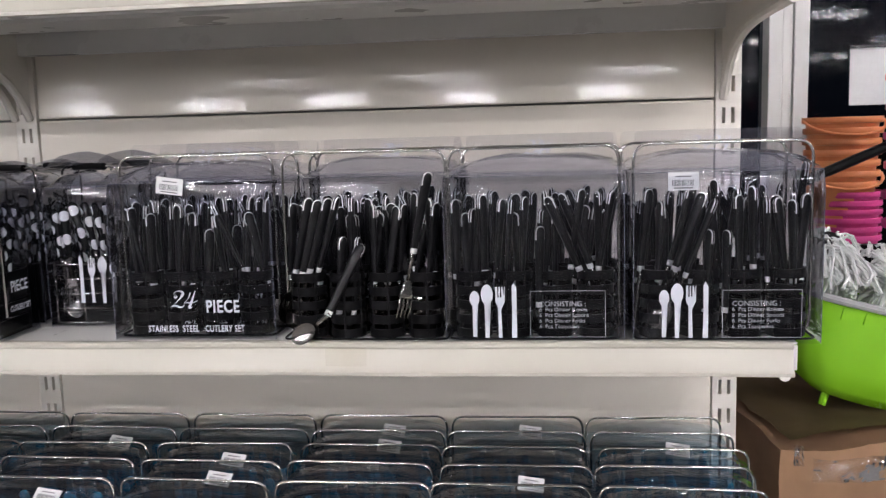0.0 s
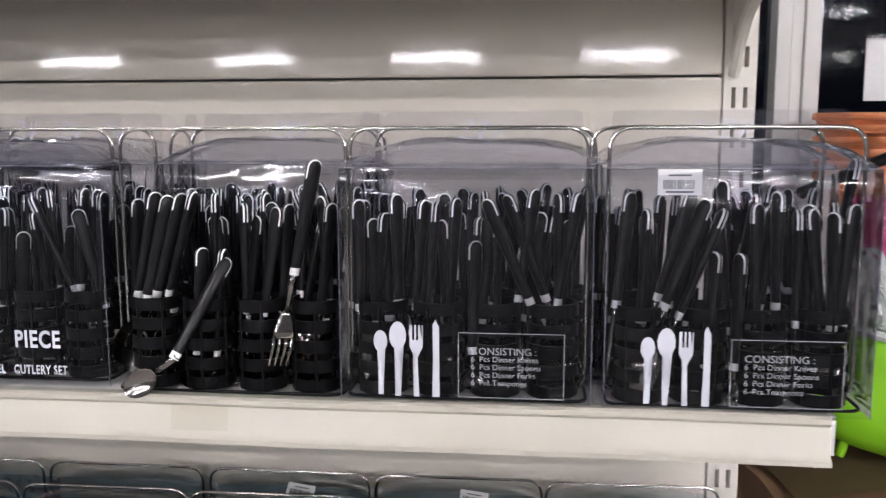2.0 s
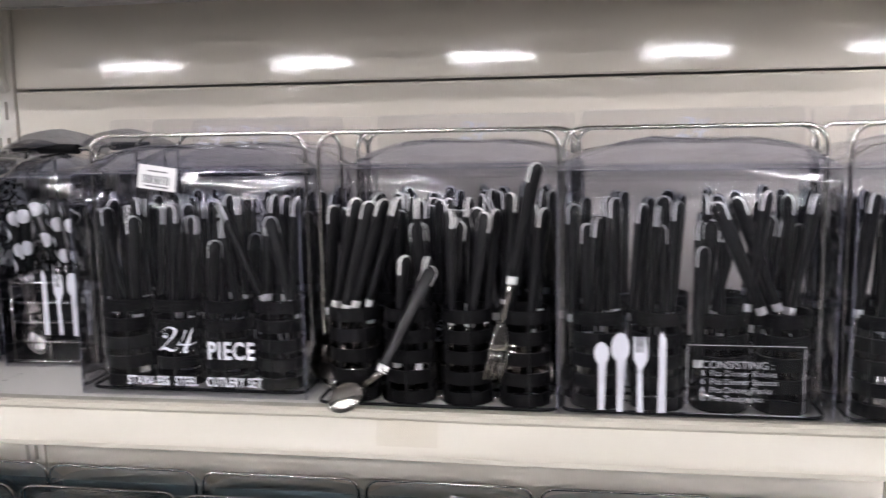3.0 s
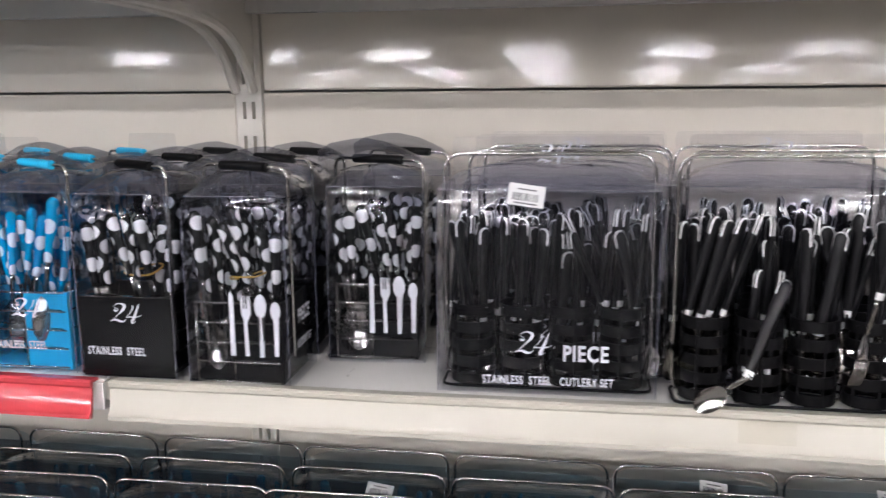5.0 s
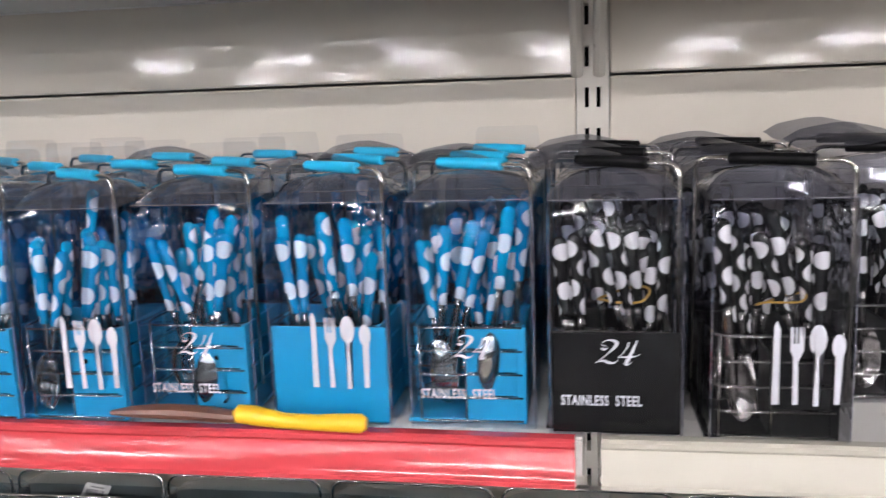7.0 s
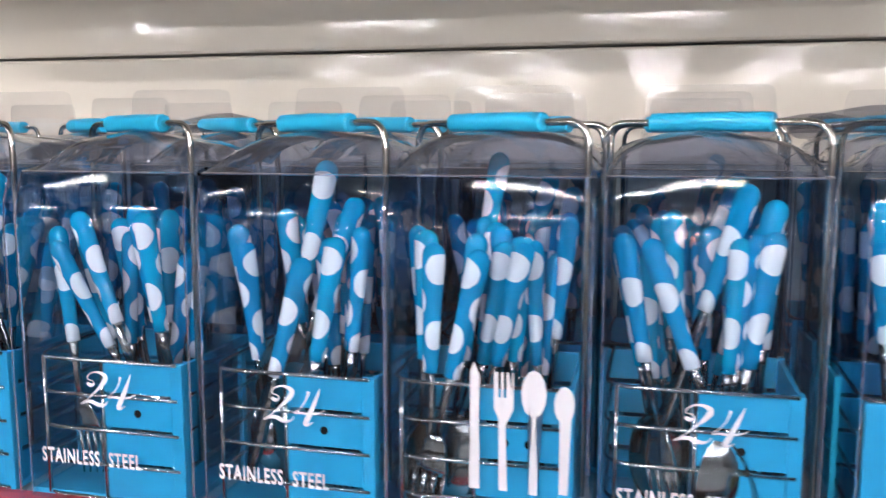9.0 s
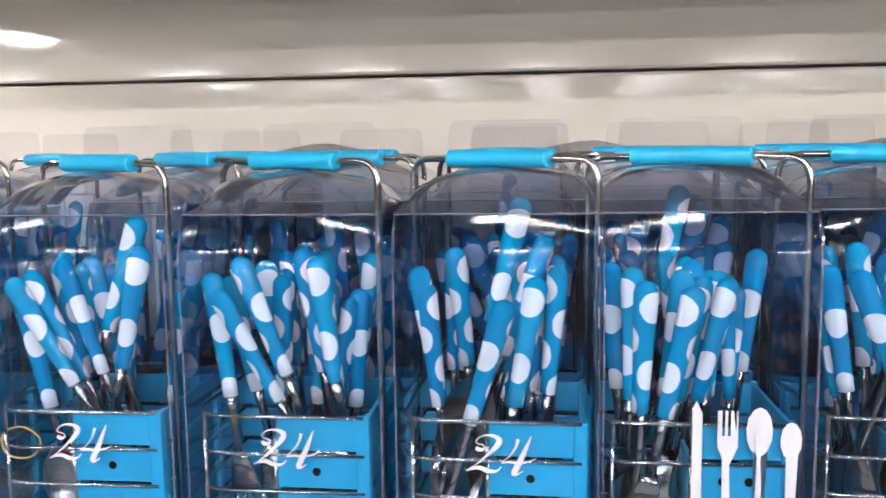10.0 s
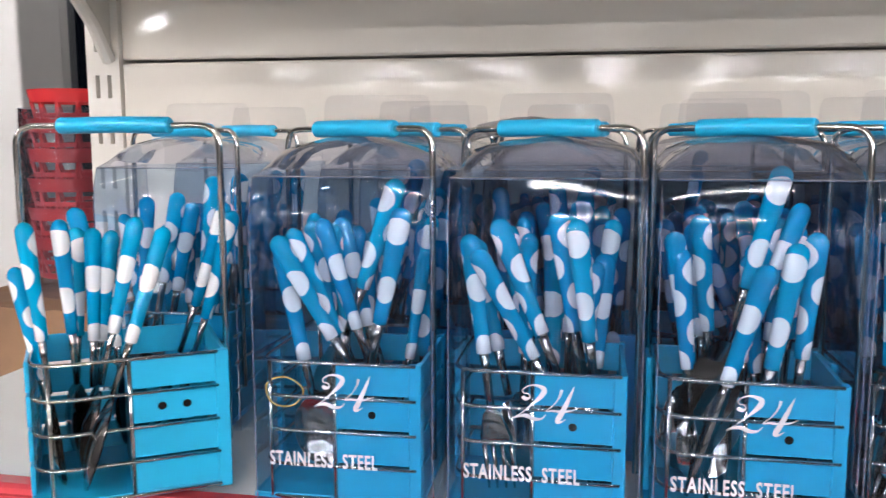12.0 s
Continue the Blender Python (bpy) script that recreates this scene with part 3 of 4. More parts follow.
def caddy_set(tone, face, seed, at, turn=0.0, boxed=True, fill=9, label="", placed=(), holes=1, solid=False, kinds=("fork", "spoon", "knife", "teaspoon")):
    """Wire and plastic carrying caddy of polka-dot cutlery, in or out of its clear box. Origin: middle of the front foot.
    placed: handle ends (x, y, z) and sideways lean of the pieces that stand in front."""
    rr = random.Random(seed)
    root = new("cutlery_set")
    side = -0.006 if boxed else 0.0
    tray = part("tray", TRAYS[tone], None, root)
    tray.matrix_basis = pose(side, 0, 0)
    pan = part("front_panel", PANELS[tone], None, root)
    pan.matrix_basis = pose(side, 0, 0)
    part("foot_strip", FOOTS[tone], None, pan)
    part("divider", DIVIDERS[tone], None, tray)
    for x, y in ((0.0487, 0.008), (0.0487, 0.083), (-0.0515, 0.083), (-0.0515, 0.047)):
        part("corner_post", CORNERS[tone], None, tray).matrix_basis = pose(x, y, 0)
    for z in (0.006, 0.027, 0.048, 0.069):
        for name, owner in (("back_slat", tray), ("side_slat", tray), ("short_slat", tray), ("front_slat", pan)):
            part(name, SLATS[tone, name], None, owner).matrix_basis = pose(0, 0, z)
    if not boxed:
        for z in (0.006, 0.027, 0.048, 0.069):
            part("side_slat", SLATS[tone, "side_slat"], None, tray).matrix_basis = pose(-0.1006, 0.009, z)
    if solid:
        part("cover_panel", FULL[tone], None, root)
    for k in range(holes):
        printed(HOLE, pan, 0.0225 - 0.013 * (holes - 1) / 2 + 0.013 * k, 0.0575, "hole", 1, 0.0052)
    for k in range(5):
        part("hoop", HOOP, None, root).matrix_basis = pose(side * 0.5, 0, 0.0045 + 0.0208 * k)
    for x, y in ((-0.04, 0.001), (0.0, -0.0005)):
        part("post", POST, None, root).matrix_basis = pose(x + side, y, 0)
    arch = part("handle", ARCH, None, root)
    arch.matrix_basis = pose(side * 0.4, 0.0455, 0, 0, 0, -30 + rr.uniform(-4, 4)) @ pose(0, -0.0455, 0)
    part("grip", GRIPS[tone], None, arch, "cyan plastic grip" if tone == "blue" else "black plastic grip")
    lim = CW / 2 - 0.009 if boxed else 0.068
    for k, (x, y, z, lean) in enumerate(placed):
        foot = max(-0.036, min(0.036, x - math.tan(radians(lean)) * (z - 0.015)))
        lean = math.degrees(math.atan2(x - foot, z - 0.015))
        stand(kinds[(k + seed) % len(kinds)], tone, root, (max(-lim, min(lim, x)), y, z), lean, rr.uniform(-4, 3), (rr.choice((0, 180)) if boxed else 90) + rr.uniform(-35, 35) * (1 if boxed else 0.4))
    for k in range(fill):
        x, y = rr.uniform(-0.04, 0.04), rr.uniform(0.045, 0.082)
        stand(kinds[k % len(kinds)], tone, root, (x, y, rr.uniform(0.145, 0.172)), x * 190 + rr.uniform(-7, 7), rr.uniform(-4, 4), rr.uniform(0, 360))
    if boxed:
        film_box = part("clear_box", WALLS[tone], None, root, "clear plastic packaging box")
        part("top_film", TOPS[seed % 4], None, film_box)
        if tone == "black" or seed in (16, 17):
            part("loose_flap", CURL, None, film_box, "curled smoky plastic flap")
        else:
            part("hang_tab", TAB, None, film_box)
        part("fold", RIM, None, film_box)
        if tone == "black":
            for me, y, z in ((T_SIDE[0], 0.03, 0.062), (T_SIDE[1], 0.026, 0.036)):
                part("lettering", me, None, film_box).matrix_basis = pose(CW / 2 + 0.0007, y, z, 0, 0, 90)
        if face == "number":
            printed(T24, film_box, -0.0165, 0.0622, "lettering")
            printed(T_STEEL, film_box, -0.0445, 0.0265, "lettering")
        elif face == "icons":
            for kind, x, z in (("knife", -0.005, 0.034), ("fork", 0.0105, 0.034), ("spoon", 0.026, 0.033), ("teaspoon", 0.0415, 0.0345)):
                icon = printed(ICONS[kind], film_box, x - (0.008 if solid else 0), z, "printed_" + kind)
                icon.matrix_basis = icon.matrix_basis @ Matrix.Diagonal((1.12, 1, 1, 1))
    root.matrix_basis = pose(*at, 0, 0, turn)
    return tagged(root, label, "cutlery set", "cutlery sets on the shelf")


# ---- wide sets with four round holders ----
BW, BD, BH = 0.217, 0.066, 0.203


def holder_mesh():
    bm = bmesh.new()
    r = 0.0225
    for k in range(5):
        z = 0.004 + k * 0.0178
        lathe(bm, [(r - 0.0018, z), (r, z), (r, z + 0.0112), (r - 0.0018, z + 0.0112), (r - 0.0018, z)], 20)
    for k in range(6):
        a = k * math.tau / 6 + 0.5
        tube(bm, [((r - 0.001) * math.cos(a), (r - 0.001) * math.sin(a), 0.004), ((r - 0.001) * math.cos(a), (r - 0.001) * math.sin(a), 0.083)], 0.0016, 6)
    bmesh.ops.create_circle(bm, cap_ends=True, radius=r - 0.001, segments=20, matrix=pose(0, 0, 0.005))
    return made("round_holder", bm, M_BLACK)


HOLDER = holder_mesh()
bm = bmesh.new()
for k in range(6):
    a = k * math.tau / 6 + 0.5
    tube(bm, [(0.0215 * math.cos(a), 0.0215 * math.sin(a), 0.004), (0.0215 * math.cos(a), 0.0215 * math.sin(a), 0.083)], 0.0016, 6)
bm.verts.ensure_lookup_table()
bm.faces.new([bm.verts[12 * k] for k in range(6)])
CORE = made("round_holder", bm, M_BLACK)
bm = bmesh.new()
lathe(bm, [(0.0207, 0), (0.0225, 0), (0.0225, 0.0112), (0.0207, 0.0112), (0.0207, 0)], 20)
RING = made("ring", bm, M_BLACK)
FRAME4 = wire_mesh("wire_frame", rounded([(-0.104, 0.036, 0.004), (-0.104, 0.036, 0.2365), (0.104, 0.036, 0.2365), (0.104, 0.036, 0.004)], 0.02, 7, True), 0.0019, 8, True)
BASE4 = wire_mesh("base_hoop", rounded([(-0.104, 0.008, 0.004), (0.104, 0.008, 0.004), (0.104, 0.059, 0.004), (-0.104, 0.059, 0.004)], 0.012, 4, True), 0.0015, 6, True)
BASE4.materials[0] = M_BLACK
WALLS4 = made("clear_box", box_film(BW, BD, BH), M_FILM_WIDE)
TOPS4 = [made("top_film", top_film(BW, BD, BH, 0.028, 2.3 * k + 7), M_FILM_WIDE_TOP) for k in range(3)]
WALLS_B = made("clear_box", box_film(BW, BD, BH), M_FILM_BLUE)
TOPS_B = [made("top_film", top_film(BW, BD, BH, 0.026, 2.9 * k + 4), M_FILM_BLUE_TOP) for k in range(3)]
bm = bmesh.new()
out = rounded([(-0.1, 0, 0.19), (-0.1, 0, 0.252), (0.1, 0, 0.252), (0.1, 0, 0.19)], 0.008, 4)
bm.faces.new([bm.verts.new(p + Vector((0, BD - 0.001, 0))) for p in out])
TAB4 = made("hang_tab", bm, M_TAB, False)
bm = bmesh.new()
tube(bm, fold_line(BW, BH), 0.0006, 5)
RIM4 = made("fold", bm, M_FOLD)
T24B = script_number(0.038, 0.0225)
T_PIECE = lettering("PIECE", 0.0225, 0, 0.6, 0.0006, 0.044, 1.1)
T_LONG = lettering("STAINLESS  STEEL   CUTLERY SET", 0.012, 0, 0.66, 0.0003, 0.129, 1.12)
T_LIST = [lettering("CONSISTING :", 0.0088)] + [lettering(s, 0.0068) for s in ("6  Pcs Dinner Knives", "6  Pcs Dinner Spoons", "6  Pcs Dinner Forks", "6  Pcs Teaspoons")]
bm = bmesh.new()
for x0, x1, z0, z1 in ((0, 0.09, 0, 0.0006), (0, 0.09, 0.0564, 0.057), (0, 0.0006, 0, 0.057), (0.0894, 0.09, 0, 0.057)):
    block(bm, x0, x1, -0.0001, 0.0001, z0, z1)
LIST_FRAME = made("printed_frame", bm, M_FAINT, False)
for me in T_LIST:
    me.materials[0] = M_FAINT


def wide_set(style, face, seed, at, turn=0.0, boxed=True, fill=10, label="", placed=(), spill=False):
    rr = random.Random(seed)
    root = new("cutlery_set")
    for k in range(4):
        cup = part("round_holder", CORE if style == "stripe" else HOLDER, None, root)
        cup.matrix_basis = pose(-0.075 + 0.05 * k, 0.033, 0, 0, 0, rr.uniform(0, 60))
        for q in range(5 if style == "stripe" else 0):
            part("ring", RING, None, cup).matrix_basis = pose(0, 0, 0.004 + q * 0.0178)
    part("wire_frame", FRAME4, None, root)
    part("base_hoop", BASE4, None, root)
    kinds = ["knife", "fork", "spoon", "teaspoon"]
    for k, (x, y, z, lean) in enumerate(placed):
        stand(kinds[(k + seed) % 4], style, root, (max(-0.096, min(0.096, x)), y, z), lean, rr.uniform(-3, 2), rr.choice((42, -42, 138, 88)) + rr.uniform(-18, 18))
    for k in range(fill):
        x = -0.072 + 0.048 * (k % 4) + rr.uniform(-0.016, 0.016)
        stand(kinds[k % 4], style, root, (x, rr.uniform(0.038, 0.056), rr.uniform(0.155, 0.182)), rr.gauss(0, 5), rr.uniform(-2, 2), rr.uniform(0, 360))
    if spill:
        cutlery("fork", style, root, (0.05, -0.008, 0.034), -1, 12, 38)
        dropped = cutlery("teaspoon", style, root, (-0.087, -0.012, 0.005), -1, 54, 0, 0.06)
        dropped.children[0].matrix_basis = pose(0, 0, 0.056, -22, -29, 0)
    if boxed:
        film_box = part("clear_box", WALLS_B if style == "teal" else WALLS4, None, root, "clear plastic packaging box")
        part("top_film", (TOPS_B if style == "teal" else TOPS4)[seed % 3], None, film_box)
        if style != "teal":
            part("hang_tab", TAB4, None, film_box)
            part("fold", RIM4, None, film_box)
        if face:
            printed(T24B, film_box, -0.012, 0.2262, "lettering", 0.8, BD - 0.0025)
        if face == "title":
            printed(T24B, film_box, -0.03, 0.042, "lettering")
            printed(T_PIECE, film_box, 0.017, 0.036, "lettering")
            printed(T_LONG, film_box, -0.062, 0.0105, "lettering")
        elif face == "list":
            for kind, x, z in (("teaspoon", -0.072, 0.008), ("spoon", -0.057, 0.007), ("fork", -0.041, 0.007), ("knife", -0.0245, 0.007)):
                icon = printed(ICONS[kind], film_box, x, z, "printed_" + kind)
                icon.matrix_basis = icon.matrix_basis @ Matrix.Diagonal((1.28, 1, 1, 1))
            printed(LIST_FRAME, film_box, -0.005, 0.0075, "printed_frame")
            for k, me in enumerate(T_LIST):
                printed(me, film_box, 0.006, 0.0455 if not k else 0.0462 - 0.0069 * k, "lettering")
    root.matrix_basis = pose(*at, 0, 0, turn)
    return tagged(root, label, "cutlery set", "cutlery sets on the shelf")


# ---- hall ----
def setting(name, bm, mat, label, category="", smooth=False):
    return tagged(part(name, bm, mat, None, "", smooth), label, category or name.split("_")[0], "", "structure")


bm = bmesh.new()
block(bm, -11, 11, -34, 2.2, -0.1, 0)
setting("floor", bm, M_FLOOR, "plain grey shop floor")
bm = bmesh.new()
block(bm, -11, 11, -34, 2.2, 3.1, 3.2)
setting("ceiling", bm, M_CEIL, "plain dark grey shop ceiling")
for name, dims in (("wall_west", (-11.2, -11, -34, 2.2)), ("wall_east", (11, 11.2, -34, 2.2)), ("wall_south", (-11.2, 11.2, -34.2, -34))):
    bm = bmesh.new()
    block(bm, *dims, 0, 3.1)
    setting(name, bm, M_WALL, "plain painted shop wall")
bm = bmesh.new()
block(bm, -300, 300, 2.2, 600, -0.25, -0.12)
setting("ground", bm, M_OUT, "dark ground outside at night")


def ceiling_lamp(at):
    root = new("ceiling_light")
    bm = bmesh.new()
    block(bm, -0.62, 0.62, -0.09, 0.09, 0.03, 0.08, 0.006)
    part("housing", bm, M_HOUSING, root, "", False)
    for y in (-0.045, 0.045):
        bm = bmesh.new()
        tube(bm, [(-0.59, y, 0.012), (0.59, y, 0.012)], 0.016, 8)
        part("tube", bm, M_TUBE, root)
    root.matrix_basis = pose(*at)
    return tagged(root, "white twin-tube fluorescent ceiling light", "ceiling light", "ceiling lights")


lamp = ceiling_lamp((-0.5, -2.7, 3.02))
for j, y in enumerate((-2.7, -4.9, -7.8, -11.4, -15.8, -20.8, -26.5)):
    for i, x in enumerate((-8.6, -5.9, -3.2, -0.5, 2.2, 4.9, 7.6)):
        if (i, j) != (3, 0):
            copy_thing(lamp, pose(x, y, 3.02))
# unseen lights added beside the shelving, to brighten the stacked buckets and baskets
for x in (-4.3, 3.5, 7.1):
    copy_thing(lamp, pose(x, 0.6, 3.02))

# window front behind the shelving
WY = 2.0
for k, (x0, x1) in enumerate(((-11, -2.71), (-2.59, -2.0), (-1.96, 0.2), (0.24, 1.745), (1.89, 11))):
    bm = bmesh.new()
    block(bm, x0, x1, WY + 0.03, WY + 0.036, 0.1, 3.0)
    ob = setting("window_%d" % (k + 1), bm, M_GLASS, "dark shop window pane at night", "window")
    ob.visible_shadow = False
for x0, x1 in ((-2.71, -2.672), (-2.67, -2.642), (-2.64, -2.59), (-2.0, -1.96), (0.2, 0.24)):
    bm = bmesh.new()
    block(bm, x0, x1, WY - 0.03, WY + 0.08, 0, 3.1, 0.006)
    setting("trim", bm, M_ALU, "white aluminium window mullion", "mullion")
bm = bmesh.new()
for x0, x1, y0 in ((1.745, 1.795, 0.0), (1.797, 1.835, 0.012), (1.837, 1.89, 0.0)):
    block(bm, x0, x1, WY - 0.06 + y0, WY + 0.08, 0, 3.1, 0.004)
setting("trim", bm, M_ALU, "wide white aluminium window mullion with grooves", "mullion")
bm = bmesh.new()
block(bm, -11, 11, WY - 0.02, WY + 0.09, 3.0, 3.1)
block(bm, -11, 11, WY - 0.02, WY + 0.09, 0.0, 0.1)
setting("trim", bm, M_ALU, "white window head and sill rail", "window rail")
bm = bmesh.new()
block(bm, -2.95, -2.567, 1.72, 1.96, 0, 3.1, 0.01)
setting("column", bm, M_ALU, "pale painted column beside the window", "column")

# paper notice on the glass
root = new("paper_notice")
bm = bmesh.new()
sheet(bm, [[(x, 0.004 * math.sin(x * 9 + z * 6), z) for x in [0.05 * k for k in range(7)]] for z in [0.035 * k for k in range(7)]])
part("sheet", bm, M_STICKER, root)
bm = bmesh.new()
block(bm, -0.004, 0.304, -0.006, -0.003, 0.205, 0.222)
part("tape", bm, M_TAB, root)
root.matrix_basis = pose(2.06, WY + 0.012, 1.52)
tagged(root, "blank white paper notice taped to the window", "notice")

# ---- shelving ----
PITCH = 1.2
TOPZ = 1.197
LOWZ = 0.764
SEAM = 1.497


def upright(x):
    root = new("shelf_upright")
    bm = bmesh.new()
    z0, z1 = 0.0, 2.1
    first = SEAM - 0.0145
    for a, b in ((-0.0196, -0.0097), (-0.0045, 0.0045), (0.0097, 0.0196)):
        block(bm, x + a, x + b, -0.006, 0.03, z0, z1)
    k = math.floor((first - z0) / 0.05)
    tops = [first + 0.05 * i for i in range(-k, 13)]
    last = z0
    for t in tops:
        for a, b in ((-0.0097, -0.0045), (0.0045, 0.0097)):
            block(bm, x + a, x + b, -0.006, 0.028, last, t - 0.025)
        last = t
    part("post", bm, M_UPRIGHT, root, "", False)
    # near-black strip: the shade inside the slots, put in as colour
    bm = bmesh.new()
    block(bm, x - 0.016, x + 0.016, 0.03, 0.034, z0, z1)
    part("backing", bm, M_RECESS_SHADE, root)
    bm = bmesh.new()
    block(bm, x - 0.02, x + 0.02, -0.45, 0.03, 0.0, 0.09, 0.004)
    part("foot", bm, M_UPRIGHT, root, "", False)
    return tagged(root, "cream slotted steel shelf upright", "shelf upright", "shelf uprights")


for x in (-PITCH, 0.0, PITCH):
    upright(x)
# unseen sheet, added so that nothing bright shows through the panel gaps
bm = bmesh.new()
block(bm, -PITCH, PITCH, 0.036, 0.039, 0.09, 2.09)
tagged(part("backing_sheet", bm, M_GREYCOL, None, "", False), "plain grey sheet added behind the panels to block their gaps", "backing sheet")
for bay in (-1, 0):
    for z0, z1 in ((0.09, 0.498), (0.502, 0.908), (0.912, SEAM - 0.0015), (SEAM + 0.0015, 2.09)):
        x0, x1 = bay * PITCH + 0.0205, (bay + 1) * PITCH - 0.0205
        bm = bmesh.new()
        block(bm, x0, x1, -0.002, 0.016, z0, z1, 0.003)
        panel = part("back_panel", bm, M_PANEL, None, "", False)
        if z0 > SEAM:
            # the upper sheets lean back a little
            panel.matrix_basis = pose(0, 0, SEAM, -1.5) @ pose(0, 0, -SEAM)
        tagged(panel, "glossy cream steel back panel of the shelving", "back panel", "back panels")


def bracket(parent, x, z):
    """Curved steel arm under a shelf."""
    bm = bmesh.new()
    low = []
    for k in range(15):
        t = k / 14
        low.append((-0.006 - 0.385 * t, z - 0.045 - 0.1 * math.exp(-t * 6.4)))
    prof = [(-0.006, z)] + low + [(-0.391, z)]
    a = [bm.verts.new((x - 0.003, y, q)) for y, q in prof]
    b = [bm.verts.new((x + 0.003, y, q)) for y, q in prof]
    bm.faces.new(a)
    bm.faces.new(b[::-1])
    n = len(prof)
    for k in range(n):
        bm.faces.new((a[k], b[k], b[(k + 1) % n], a[(k + 1) % n]))
    # rolled lower edge
    tube(bm, [(x, y, q) for y, q in low], 0.0075, 8)
    bmesh.ops.recalc_face_normals(bm, faces=bm.faces[:])
    return part("bracket", bm, M_UPRIGHT, parent)


def rail(parent, x0, x1, z, mat, y=-0.428, h=0.037):
    """Price rail: leaning face with lips above and below."""
    bm = bmesh.new()
    prof = [(0.012, 0.002), (-0.001, 0.003), (-0.004, 0.001), (-0.004, -0.003), (-0.001, -0.006), (-0.006, -h + 0.008), (-0.010, -h + 0.004), (-0.010, -h), (-0.005, -h - 0.001), (-0.003, -h + 0.003), (0.002, -0.001), (0.012, -0.001)]
    n = 9
    rows = [[(x0 + (x1 - x0) * i / (n - 1), y + p, z + q + 0.0007 * math.sin(i * 2.1)) for p, q in prof + prof[:1]] for i in range(n)]
    sheet(bm, rows)
    for r in (rows[0], rows[-1]):
        bm.faces.new([bm.verts.new(p) for p in r[:-1]])
    bmesh.ops.recalc_face_normals(bm, faces=bm.faces[:])
    return part("price_rail", bm, mat, parent, "red glossy price rail" if mat == M_RED_RAIL else "cream price rail")


def shelf(x0, x1, z, rail_mat, label, r0=0.0, r1=0.0, depth=0.416):
    root = new("shelf")
    for name, dims in (("deck", (x0, x1, -depth, -0.008, z - 0.003, z)), ("front_lip", (x0, x1, -depth - 0.002, -depth + 0.001, z - 0.034, z - 0.0035)),
                       ("lip_fold", (x0, x1, -depth + 0.001, -depth + 0.025, z - 0.034, z - 0.032)), ("stiffener", (x0 + 0.01, x1 - 0.01, -0.25, -0.14, z - 0.018, z - 0.003)),
                       ("back_flange", (x0, x1, -0.03, -0.008, z - 0.04, z - 0.003)), ("end_plate", (x0, x0 + 0.0015, -depth + 0.026, -0.031, z - 0.034, z - 0.003)),
                       ("end_plate", (x1 - 0.0015, x1, -depth + 0.026, -0.031, z - 0.034, z - 0.003))):
        bm = bmesh.new()
        block(bm, *dims, 0.0007)
        part(name, bm, M_SHELF, root, "", False)
    bracket(root, x0 + 0.006, z - 0.003)
    bracket(root, x1 - 0.006, z - 0.003)
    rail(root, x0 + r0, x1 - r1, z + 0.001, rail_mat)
    return tagged(root, label, "shelf", "shelves")


UP = 1.646
for z, name in ((TOPZ, "shelf"), (UP, "empty-looking upper shelf"), (LOWZ, "lower shelf")):
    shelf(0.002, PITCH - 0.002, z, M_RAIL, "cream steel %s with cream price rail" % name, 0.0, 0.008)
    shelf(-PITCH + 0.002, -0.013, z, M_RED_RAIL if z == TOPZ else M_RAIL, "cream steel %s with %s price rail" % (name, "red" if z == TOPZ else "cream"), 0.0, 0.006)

# tape left on the cream rail
root = new("tape_patch")
bm = bmesh.new()
sheet(bm, [[(x, -0.4306 - 0.004 * k / 5, 1.196 - 0.0062 * k) for x in (0.632, 0.65, 0.668, 0.684)] for k in range(5)])
part("strip", bm, M_TAPE, root)
tagged(root, "yellowed clear tape stuck on the price rail", "tape")

# ---- sets on the shelf ----
FRONT = -0.42
L_NUM = "boxed set of blue polka-dot cutlery in cyan caddy"
L_ICO = "boxed blue polka-dot cutlery set with printed cutlery shapes"
L_BK = "boxed black polka-dot cutlery set in black caddy"
L_W = "boxed wide set of black striped cutlery in round holders"
PUT_A = [(-0.048, 0.02, 0.16, -30), (-0.038, 0.026, 0.164, -24), (-0.02, 0.03, 0.17, -18), (-0.014, 0.05, 0.169, -15), (0.028, 0.03, 0.194, 28), (0.033, 0.02, 0.178, 12), (-0.062, 0.03, 0.151, -9), (-0.004, 0.06, 0.163, 15)]
PUT_B = [(-0.04, 0.015, 0.155, -29), (-0.029, 0.022, 0.172, -23), (0.005, 0.03, 0.176, -9), (0.016, 0.02, 0.173, -9), (-0.053, 0.025, 0.163, -8), (-0.013, 0.05, 0.158, 1), (0.033, 0.05, 0.15, 4), (-0.066, 0.05, 0.157, -5), (-0.027, 0.06, 0.165, -11)]
PUT_C = [(0.012, 0.03, 0.203, 27), (0.004, 0.012, 0.151, 19), (0.02, 0.02, 0.162, 10), (0.031, 0.03, 0.167, 5), (0.025, 0.04, 0.182, 33), (-0.059, 0.03, 0.166, -5), (-0.042, 0.03, 0.157, -6), (-0.029, 0.06, 0.173, -6), (0.015, 0.05, 0.173, 13)]
PUT_D = [(-0.029, 0.012, 0.161, 2), (-0.035, 0.02, 0.167, 2), (-0.004, 0.012, 0.158, 16), (-0.008, 0.025, 0.165, 7), (0.017, 0.03, 0.16, 13), (-0.045, 0.04, 0.167, 3), (-0.003, 0.07, 0.207, 23), (0.005, 0.04, 0.159, 10), (0.012, 0.05, 0.161, 9)]
